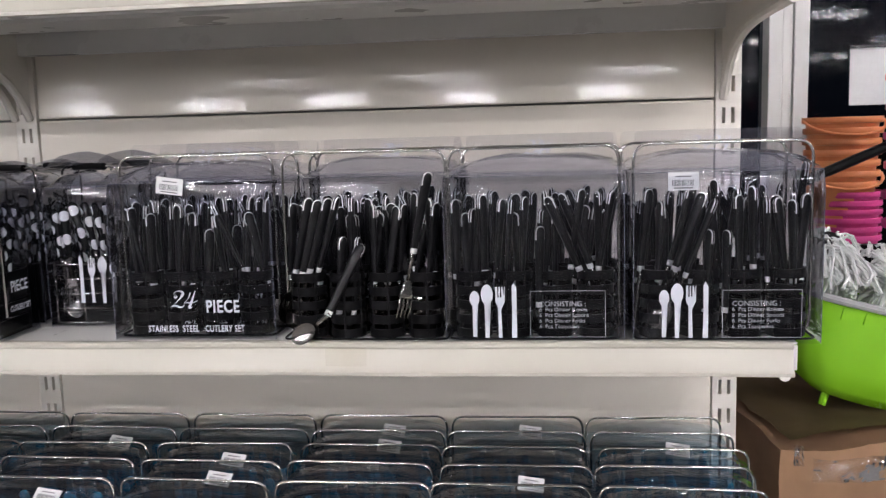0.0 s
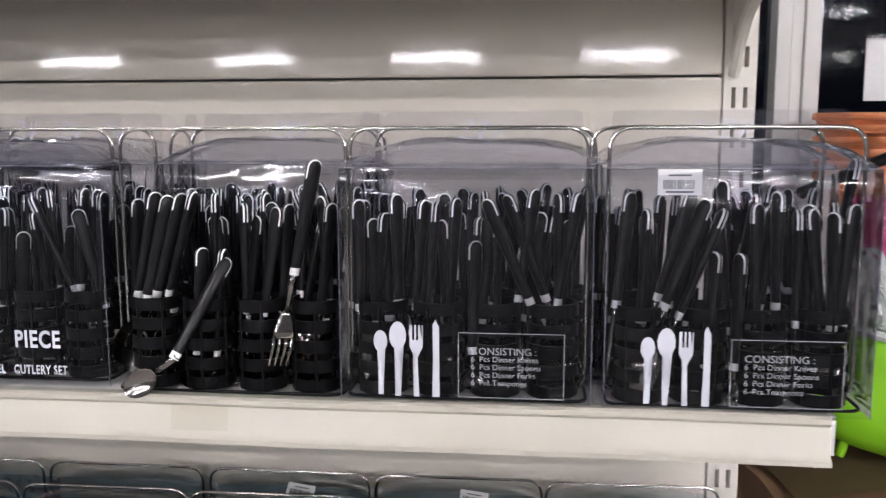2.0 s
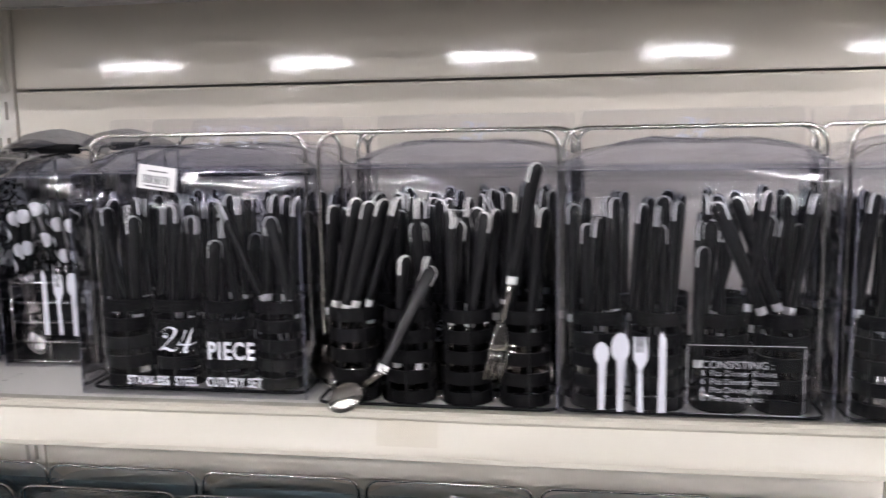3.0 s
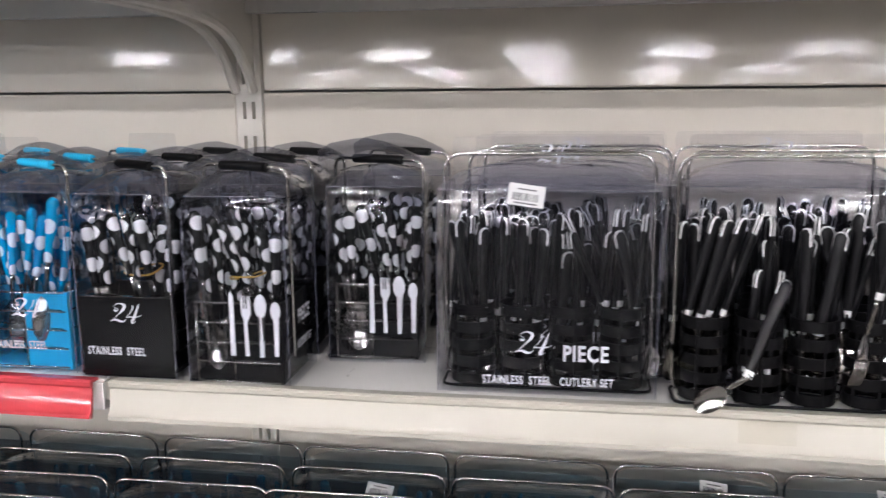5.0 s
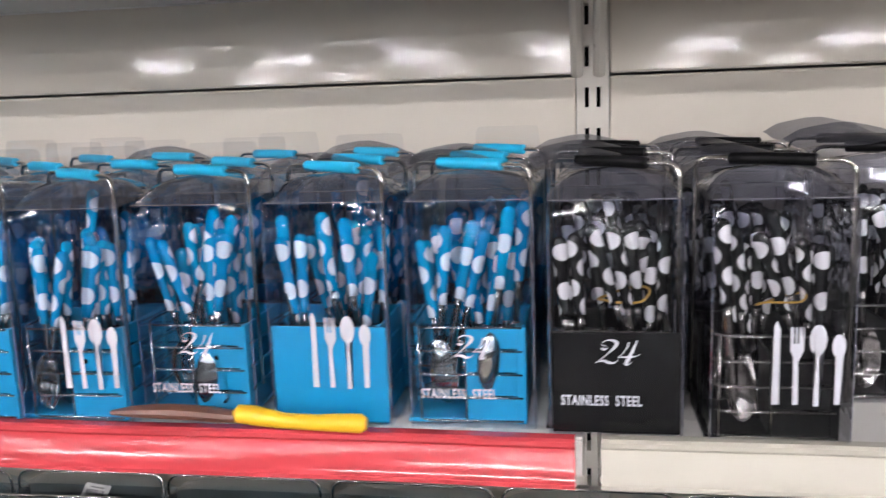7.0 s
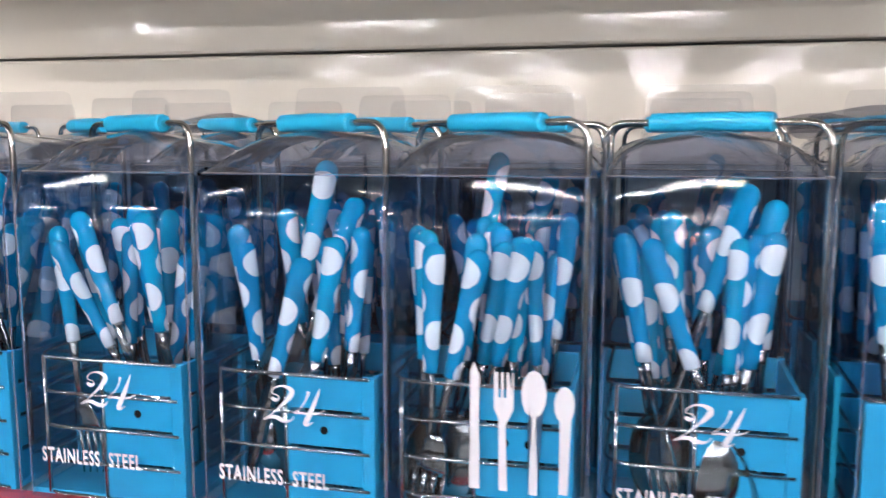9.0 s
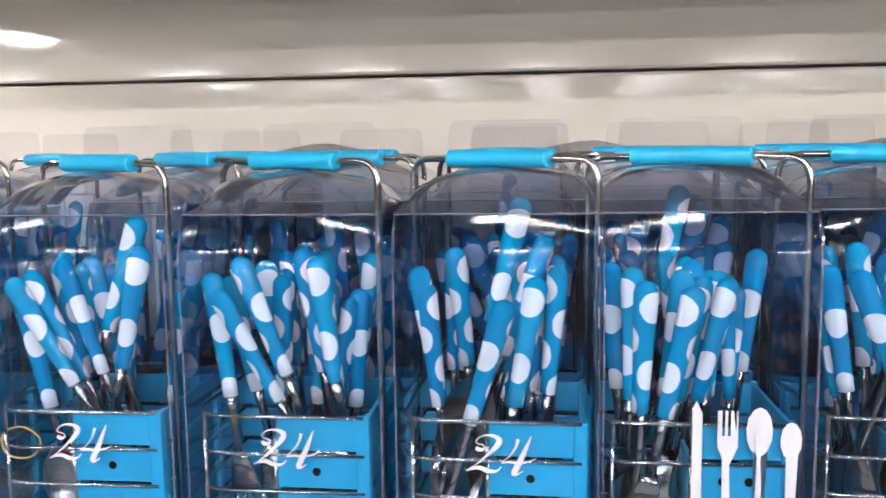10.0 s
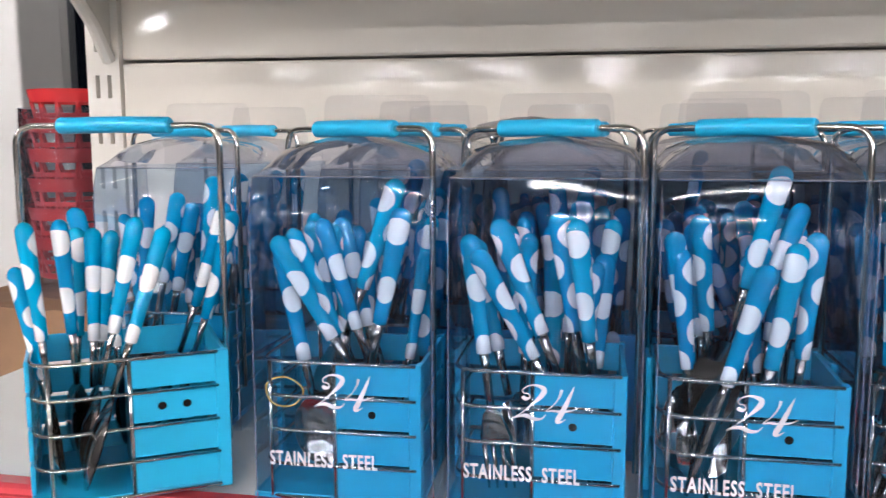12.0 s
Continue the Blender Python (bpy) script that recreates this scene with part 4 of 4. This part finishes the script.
PUT_E = [(-0.032, 0.015, 0.164, -20), (-0.053, 0.02, 0.166, -11), (-0.061, 0.03, 0.162, -6), (0.018, 0.025, 0.192, 19), (0.032, 0.03, 0.184, 13), (0.014, 0.02, 0.165, 3), (0.03, 0.015, 0.169, 9), (-0.021, 0.05, 0.175, -5), (0.023, 0.02, 0.167, 7)]
PUT_F = [(-0.058, 0.02, 0.165, -9), (-0.045, 0.025, 0.184, -4), (-0.026, 0.02, 0.168, 0), (-0.006, 0.02, 0.187, -6), (0.013, 0.025, 0.181, -4), (0.025, 0.05, 0.17, 0), (0.039, 0.06, 0.168, 2)]
PUT_G = [(-0.021, 0.02, 0.174, 10), (0.002, 0.025, 0.177, 12), (0.034, 0.015, 0.19, 8), (0.048, 0.04, 0.191, 5), (-0.055, 0.03, 0.16, -3), (0.011, 0.03, 0.169, 13), (-0.044, 0.05, 0.156, 0)]
PUT_K = [(-0.047, 0.015, 0.166, -3), (-0.033, 0.02, 0.168, -4), (-0.02, 0.018, 0.175, -17), (-0.002, 0.018, 0.175, -10), (0.012, 0.02, 0.174, -6), (0.042, 0.04, 0.166, -7), (-0.056, 0.02, 0.163, -2), (0.03, 0.05, 0.155, 0)]
PUT_KI = [(-0.049, 0.015, 0.181, -4), (-0.008, 0.018, 0.187, -18), (-0.018, 0.015, 0.169, -22), (0.019, 0.03, 0.162, -6), (0.034, 0.03, 0.157, 0), (-0.056, 0.02, 0.164, -4), (-0.033, 0.03, 0.172, -5)]
PUT_BARE = [(-0.048, 0.03, 0.168, -5), (-0.031, 0.04, 0.168, -3), (-0.014, 0.05, 0.161, 2), (-0.004, 0.05, 0.159, 7), (0.008, 0.018, 0.17, 12), (0.022, 0.012, 0.164, 17), (0.062, 0.035, 0.17, 15), (0.06, 0.05, 0.174, 16), (-0.055, 0.05, 0.139, -8)]
PUT_W1 = [(-0.116, 0.03, 0.17, -13), (-0.089, 0.03, 0.171, -3), (-0.063, 0.03, 0.163, 1), (-0.024, 0.03, 0.173, 2), (-0.003, 0.03, 0.163, 4), (0.021, 0.02, 0.142, 5), (0.018, 0.04, 0.173, -23), (0.03, 0.05, 0.179, -3), (0.096, 0.03, 0.179, 4), (0.069, 0.03, 0.162, -13), (-0.043, 0.05, 0.17, 2)]
PUT_W2 = [(-0.069, 0.03, 0.181, 13), (-0.057, 0.03, 0.178, 14), (-0.044, 0.03, 0.18, 17), (-0.031, 0.025, 0.182, 17), (-0.028, 0.03, 0.131, 5), (-0.008, 0.03, 0.13, 5), (0.012, 0.03, 0.171, 0), (0.043, 0.03, 0.168, 9), (0.092, 0.03, 0.172, 7), (0.026, 0.05, 0.179, 1), (0.063, 0.05, 0.183, 4), (-0.096, 0.05, 0.173, 4), (0.05, 0.04, 0.17, 5)]
PUT_W3 = [(-0.105, 0.03, 0.175, 0), (-0.062, 0.03, 0.18, -1), (-0.027, 0.03, 0.173, 4), (-0.01, 0.04, 0.176, 3), (0.008, 0.02, 0.141, 1), (0.017, 0.02, 0.177, -23), (0.034, 0.03, 0.18, -21), (0.059, 0.03, 0.185, 8), (0.101, 0.03, 0.182, 10), (-0.095, 0.05, 0.173, 1), (-0.038, 0.05, 0.173, 1)]
PUT_W4 = [(-0.086, 0.03, 0.183, 6), (-0.034, 0.03, 0.186, 16), (-0.024, 0.02, 0.178, 20), (-0.01, 0.02, 0.17, 21), (-0.017, 0.015, 0.135, 3), (0.003, 0.015, 0.134, 1), (0.018, 0.03, 0.174, -1), (0.034, 0.03, 0.184, -1), (0.051, 0.03, 0.169, -1), (0.08, 0.03, 0.167, -1), (0.108, 0.03, 0.174, 5), (0.099, 0.035, 0.211, 7), (-0.006, 0.05, 0.192, -2), (0.07, 0.05, 0.168, -4)]
row = [(-0.8025, "number", 11, 1, PUT_A), (-0.6865, "number", 12, 0, PUT_B), (-0.572, "number", 13, -1, PUT_C), (-0.467, "icons", 14, 1, PUT_D), (-0.355, "number", 15, 0, PUT_E), (-0.2315, "icons", 16, -1, PUT_F), (-0.106, "number", 17, 1, PUT_G)]
keep = {}
for x, face, seed, turn, put in row:
    keep[seed] = caddy_set("blue", face, seed, (x, FRONT + (-0.002 if seed < 14 else 0.002 if seed == 14 else 0.018), TOPZ), turn, True, 9, L_NUM if face == "number" else L_ICO, put, 2 if face == "icons" else 1, seed == 16)
caddy_set("blue", "", 31, (-0.921, -0.447, 1.2015), 33, False, 3, "unboxed cyan wire caddy of blue polka-dot cutlery", PUT_BARE, 2, False, ("spoon", "teaspoon")).scale = (1.09, 1.09, 0.99)

rr = random.Random(77)
for j in (1, 2):
    for k, (x, face, seed, turn, put) in enumerate(row):
        src = keep[row[(k * 3 + j * 2) % 7][2]]
        copy_thing(src, pose(x + rr.uniform(-0.008, 0.008), FRONT + 0.104 * j + rr.uniform(-0.003, 0.004), TOPZ, 0, 0, rr.uniform(-4, 4)))
    if j == 1:
        plain = caddy_set("blue", "", 19, (-0.973, -0.306, TOPZ), 4, True, 9, L_NUM, PUT_G)
    else:
        copy_thing(plain, pose(-0.965, -0.2, TOPZ, 0, 0, 2))

b1 = caddy_set("black", "number", 21, (0.014, FRONT + 0.009, TOPZ), 0, True, 10, L_BK, PUT_K, 0, True)
b2 = caddy_set("black", "icons", 22, (0.1415, FRONT, TOPZ), 1, True, 10, L_BK, PUT_KI, 0)
b3 = caddy_set("black", "icons", 24, (0.262, -0.318, TOPZ), 4, True, 10, L_BK + ", set back", PUT_K, 0)
raised = [c for c in b3.children_recursive if c.name.startswith("loose_flap")][0]
raised.matrix_basis = pose(0.004, -0.004, 0.003) @ pose(0, 0, 0.2, 5, 0, 0) @ pose(0, 0, -0.2)
for src, x, y in ((b2, 0.018, -0.306), (b1, 0.135, -0.306), (b1, 0.02, -0.2), (b2, 0.138, -0.2), (b3, 0.27, -0.186)):
    copy_thing(src, pose(x, y, TOPZ, 0, 0, rr.uniform(-4, 5)))

w1 = wide_set("stripe", "title", 41, (0.452, -0.399, TOPZ), 0.5, True, 18, L_W, PUT_W1)
w2 = wide_set("stripe", "", 42, (0.679, FRONT - 0.002, TOPZ), 0, False, 12, "unboxed wide set of black striped cutlery in round holders", PUT_W2, True)
w3 = wide_set("stripe", "list", 43, (0.890, FRONT, TOPZ), 0, True, 20, L_W, PUT_W3)
w4 = wide_set("stripe", "list", 44, (1.115, FRONT - 0.003, TOPZ), 0, True, 18, L_W, PUT_W4)
for j in (1, 2):
    for k, x in enumerate((0.476, 0.69, 0.895, 1.108)[:4 if j == 1 else 2]):
        copy_thing((w3, w1, w1, w3)[(k + j) % 4], pose(x + rr.uniform(-0.006, 0.006), FRONT + 0.072 * j, TOPZ, 0, 0, rr.uniform(-1.5, 1.5)))
rubber_band(keep[11], -0.037, 0.006, 0.069, 0.0115, 80, 8)
rubber_band(b1, 0.008, 0.03, 0.112, 0.021, 8, -8)
rubber_band(b2, 0.004, 0.026, 0.112, 0.019, -6, -10)
price_sticker(w1, -0.021, -0.003, 0.189, 0, 8, 0)
price_sticker(w4, -0.05, 0.004, 0.182, 0, 0, 0)

# ---- sets on the lower shelf ----
low = [wide_set("teal", "", 51 + k, (0.204 + 0.2178 * k, -0.148, LOWZ), 0, True, 12, "boxed wide set of teal cutlery on the lower shelf") for k in range(3)]
price_sticker(low[2], 0.02, 0.006, 0.213, -52, 8, 0)
done = {(5, 0), (6, 0), (7, 0)}
for i in range(10):
    for j in range(5):
        if (i, j) not in done:
            copy_thing(low[2 if rr.random() < 0.22 else (i + j) % 2], pose(0.204 + 0.2178 * (i - 5) + rr.uniform(-0.008, 0.008), -0.148 - 0.068 * j + rr.uniform(-0.003, 0.003), LOWZ, 0, 0, rr.uniform(-2, 2)))

# ---- knife lying along the red rail ----
root = new("sheathed_knife")
bm = bmesh.new()
pts = [(-0.115 + 0.02 * k, 0, 0.0035 * math.sin(k * 0.5)) for k in range(6)] + [(0.002, 0, 0.001)]
tube(bm, pts, [0.003, 0.007, 0.0088, 0.0095, 0.0095, 0.009, 0.007], 10, flat=0.7)
part("sheath", bm, M_BROWN, root, "dark brown sheath")
bm = bmesh.new()
tube(bm, [(0, 0, 0.004), (0.004, 0, 0.004), (0.02, 0, 0.003), (0.045, 0, -0.0005), (0.075, 0, -0.0008), (0.1, 0, 0.0), (0.113, 0, 0.0), (0.118, 0, 0)], [0.004, 0.0085, 0.0092, 0.0072, 0.0075, 0.0085, 0.0088, 0.0055], 14, flat=0.95)
part("handle", bm, M_YELLOW, root, "yellow plastic handle")
root.matrix_basis = pose(-0.311, -0.4305, 1.2115, 0, 1.0, 0)
tagged(root, "knife with yellow plastic handle in dark brown sheath", "knife")


# ---- clutter beside the shelving ----
def crumple(p, seed, size):
    """Sharp dents and folds of worn cardboard."""
    q = p * 5 + Vector((seed, seed * 0.7, 0))
    out = Vector((noise.noise(q), noise.noise(q + Vector((9, 0, 0))), noise.noise(q + Vector((0, 9, 0))))) * size
    fold = 1 - abs(noise.noise(p * 3.6 + Vector((0, seed, 4)))) * 7
    nick = 1 - abs(noise.noise(p * 9 + Vector((seed, 3, 4)))) * 6
    return out + Vector((-0.4, -0.6, 0.6)) * size * (0.75 * max(0.0, fold) + 0.3 * max(0.0, nick))


def carton(at, w, d, h, seed, label, flap=False, turn=0.0):
    root = new("carton")
    bm = bmesh.new()
    block(bm, 0, w, 0, d, 0, h)
    bmesh.ops.subdivide_edges(bm, edges=bm.edges[:], cuts=40, use_grid_fill=True)
    for v in bm.verts:
        v.co += crumple(v.co, seed, 0.017)
    part("body", bm, M_CARD, root)
    if flap:
        # the back flap lies over the front edge, lifted a little; tape hangs torn below it
        bm = bmesh.new()
        rows = []
        for k in range(15):
            line = []
            for i in range(29):
                u, t = i / 28, k / 14
                y = d * 0.92 + (0.012 - d * 0.92 - 0.02 * u) * t + 0.006 * noise.noise((u * 14, seed, 1)) * t
                p = Vector((0.022 + (w - 0.03) * u + 0.01 * noise.noise((t * 9, seed, 2)) * (i == 0), y, h))
                curl = 0.024 * t * t * (0.25 + 0.75 * u) - 0.016 * max(0, 0.12 - u) / 0.12
                line.append(p + Vector((0, 0, 0.022 + curl)) + crumple(p, seed, 0.006))
            rows.append(line)
        sheet(bm, rows)
        bmesh.ops.solidify(bm, geom=bm.faces[:], thickness=0.006)
        part("flap", bm, M_CARD_IN, root, "dull olive brown folded flap")
        for u0, u1, z0, z1 in ((0.09, 0.5, -0.012, -0.06), (0.03, 0.06, 0.014, -0.024)):
            bm = bmesh.new()
            rows = []
            for k in range(7):
                z = z0 + (z1 - z0) * k / 6
                rows.append([Vector((w * (u0 + (u1 - u0) * i / 18), -0.004 - 0.006 * k / 6, h + z - 0.05 * (u1 - u0) * i / 18)) + crumple(Vector((w * (u0 + (u1 - u0) * i / 18), 0, h + z)), seed, 0.017) + Vector((0, -0.005 + 0.006 * noise.noise((i * 0.9, k * 1.3, seed)), 0)) for i in range(19)])
            sheet(bm, rows)
            part("packing_tape", bm, M_PACK, root, "wrinkled clear packing tape")
    root.matrix_basis = pose(*at, 0, 0, turn)
    return tagged(root, label, "carton", "cartons")


carton((1.35, 0.17, 0.0), 0.6, 0.66, 0.44, 3.0, "brown cardboard carton on the floor")
carton((1.335, 0.14, 0.455), 0.6, 0.7, 0.405, 8.0, "crumpled brown cardboard carton with loose flaps", True, 9)

# lime tub
root = new("mop_tub")
bm = bmesh.new()


def tub_ring(z, w, d, r, n=6):
    return rounded([(-w, -d, z), (w, -d, z), (w, d, z), (-w, d, z)], r, n, True)


levels = [(0.0, 0.05, 0.05, 0.05), (0.008, 0.12, 0.075, 0.07), (0.03, 0.165, 0.1, 0.09), (0.075, 0.19, 0.118, 0.095), (0.13, 0.2, 0.125, 0.09), (0.195, 0.208, 0.13, 0.085), (0.2, 0.214, 0.136, 0.085), (0.205, 0.21, 0.132, 0.085), (0.13, 0.195, 0.12, 0.085), (0.03, 0.15, 0.09, 0.08)]
rows = []
for z, w, d, r in levels:
    ring = tub_ring(z, w, d, r)
    rows.append(ring + ring[:1])
sheet(bm, rows)
bm.faces.new([bm.verts.new(p) for p in rows[0][:-1]])
bmesh.ops.remove_doubles(bm, verts=bm.verts[:], dist=0.0001)
part("tub", bm, M_GREEN, root)
bm = bmesh.new()
ring = tub_ring(0.202, 0.213, 0.136, 0.085)
tube(bm, ring, 0.0075, 8, True)
part("rim", bm, M_GREYPL, root, "grey plastic rim")
for x in (-0.09, 0.09):
    bm = bmesh.new()
    tube(bm, [(x, -0.06, -0.016), (x, -0.06, 0.02)], [0.009, 0.011], 10)
    part("foot", bm, M_GREEN, root)
for x in (-0.13, -0.08, -0.03, 0.02, 0.07):
    bm = bmesh.new()
    block(bm, x - 0.0012, x + 0.0012, -0.1325, -0.128, 0.168, 0.19, 0.0005)
    part("rib", bm, M_GREEN, root)
bm = bmesh.new()
sheet(bm, [[(x, -0.1335 + 0.0012 * (x > 0.07), z) for x in (0.0, 0.03, 0.06, 0.09)] for z in (0.112, 0.128, 0.145)])
part("sticker", bm, M_PATCH, root, "dull green square sticker")
root.matrix_basis = pose(1.525, 0.33, 0.9, 0, 14, -4) @ Matrix.Diagonal((0.82, 1, 1, 1))
tagged(root, "lime green plastic mop tub with grey rim on carton", "mop tub")


def mop_head(at, seed, turn):
    rr = random.Random(seed)
    root = new("yarn_mop")
    bm = bmesh.new()
    for k in range(170):
        a = rr.uniform(0, math.tau)
        reach = rr.uniform(0.04, 0.1)
        top = rr.uniform(0.05, 0.085)
        pts = []
        for i in range(7):
            t = i / 6
            q = reach * t + 0.006
            wob = 0.012 * math.sin(t * 7 + k)
            pts.append((q * math.cos(a + wob * 8) * 1.1, q * math.sin(a + wob * 8), top * (1 - t ** 1.8) * (0.6 + 0.4 * math.sin(t * 3)) + 0.01 + 0.012 * math.sin(t * 5 + k * 1.3)))
        tube(bm, pts, [0.0025, 0.003, 0.0031, 0.003, 0.0028, 0.003, 0.0034], 5)
    part("yarn", bm, M_YARN, root)["kind"] = "stuff"
    bm = bmesh.new()
    lathe(bm, [(0.001, 0.085), (0.02, 0.085), (0.026, 0.07), (0.026, 0.055)], 16)
    part("socket", bm, M_BLACK, root, "black plastic socket")
    root.matrix_basis = pose(*at, rr.uniform(-20, 20), rr.uniform(-15, 15), turn)
    return tagged(root, "white looped yarn mop head piled in the tub", "mop head", "mop heads")


for k, at in enumerate(((1.445, 0.32, 1.142), (1.535, 0.3, 1.105), (1.62, 0.31, 1.08), (1.475, 0.41, 1.145), (1.58, 0.42, 1.115))):
    mop_head(at, k + 3, k * 50)


def bucket(mat, at, r, h, label, group, handle=False, lean=0.0):
    root = new("bucket")
    bm = bmesh.new()
    lathe(bm, [(0.001, 0), (r * 0.7, 0), (r * 0.72, 0.006), (r * 0.9, h - 0.024), (r * 0.905, h - 0.022), (r * 0.985, h - 0.021), (r, h - 0.018), (r, h - 0.003), (r * 0.985, h), (r * 0.95, h - 0.004), (r * 0.885, h - 0.026), (r * 0.7, 0.012), (0.001, 0.01)], 28)
    part("shell", bm, mat, root)
    if handle:
        bm = bmesh.new()
        tube(bm, [(r * 1.02 * math.cos(a), -0.012 - r * 0.98 * math.sin(a), h - 0.01 - 0.05 * math.sin(a)) for a in [math.pi * k / 14 for k in range(15)]], 0.006, 8, flat=0.6)
        part("bail", bm, mat, root)
    root.matrix_basis = pose(*at, 0, lean, 0)
    return tagged(root, label, "bucket", group)


for k in range(7):
    bucket(M_ORANGE, (1.935 + 0.003 * (k % 2), 1.7, 1.475 - 0.23 - 0.0365 * k), 0.13 - 0.0012 * k, 0.23, "orange plastic bucket in a nested stack", "nested buckets", k in (0, 5))
for k in range(6):
    bucket(M_PINK, (1.955, 1.7, 1.222 - 0.22 - 0.03 * k), 0.118, 0.22, "pink plastic bucket in a nested stack", "nested buckets")
carton((1.7, 1.45, 0.0), 0.45, 0.48, 0.79, 5.0, "brown cardboard carton under stacked buckets")
for k in range(7):
    bucket((M_CORAL, M_CORAL, M_PINK, M_PINK, M_PINK, M_PINK, M_PINK)[k], (2.05 + 0.004 * (k % 2), 1.1, 1.59 - 0.25 - 0.083 * k), 0.19, 0.25, "large %s plastic pail in a tall stack" % ("coral" if k < 2 else "pink"), "stacked pails")
carton((1.82, 0.9, 0.0), 0.5, 0.45, 0.825, 6.0, "brown cardboard carton under stacked pails")
root = new("broom_stick")
bm = bmesh.new()
tube(bm, [(1.43, 0.505, 1.313), (1.77, 0.7, 1.422), (2.11, 0.912, 1.529), (2.27, 1.01, 1.58)], 0.0115, 10)
part("stick", bm, M_BLACK, root)
tagged(root, "black stick leaning across the stacked pails", "stick")

# red baskets at the far end
for k in range(6):
    root = new("basket")
    bm = bmesh.new()
    r, h = 0.112, 0.1
    for z0, z1 in ((0.0, 0.014), (0.036, 0.046), (0.07, 0.1)):
        lathe(bm, [(r * (0.8 + 2 * z0) - 0.003, z0), (r * (0.8 + 2 * z0), z0), (r * (0.8 + 2 * z1), z1), (r * (0.8 + 2 * z1) - 0.003, z1), (r * (0.8 + 2 * z0) - 0.003, z0)], 28)
    for i in range(28):
        a = i * math.tau / 28
        b = a + (0.12 if i % 2 else -0.12)
        tube(bm, [((r * 0.82 - 0.001) * math.cos(a), (r * 0.82 - 0.001) * math.sin(a), 0.012), ((r * 0.94 - 0.001) * math.cos(b), (r * 0.94 - 0.001) * math.sin(b), 0.072)], 0.004, 5, flat=0.5)
    part("weave", bm, M_REDPL, root)
    root.matrix_basis = pose(-1.89 - 0.004 * k, 1.0, 1.522 - 0.1 - 0.068 * k)
    tagged(root, "red openwork plastic basket in a stack", "basket", "stacked red baskets")
root = new("wrap_film")
bm = bmesh.new()
sheet(bm, [[(-1.905 + (0.122 + 0.008 * noise.noise((a * 3, z * 11, 1))) * math.cos(a), 1.0 + (0.122 + 0.008 * noise.noise((a * 3, z * 11, 1))) * math.sin(a), z) for a in [math.tau * k / 40 for k in range(41)]] for z in [1.0 + 0.03 * k for k in range(17)]])
part("film", bm, M_FILM_TOP, root)
tagged(root, "crumpled clear plastic wrap round red baskets", "plastic wrap")
carton((-2.15, 0.78, 0.0), 0.45, 0.45, 1.04, 2.0, "brown cardboard carton under red baskets")
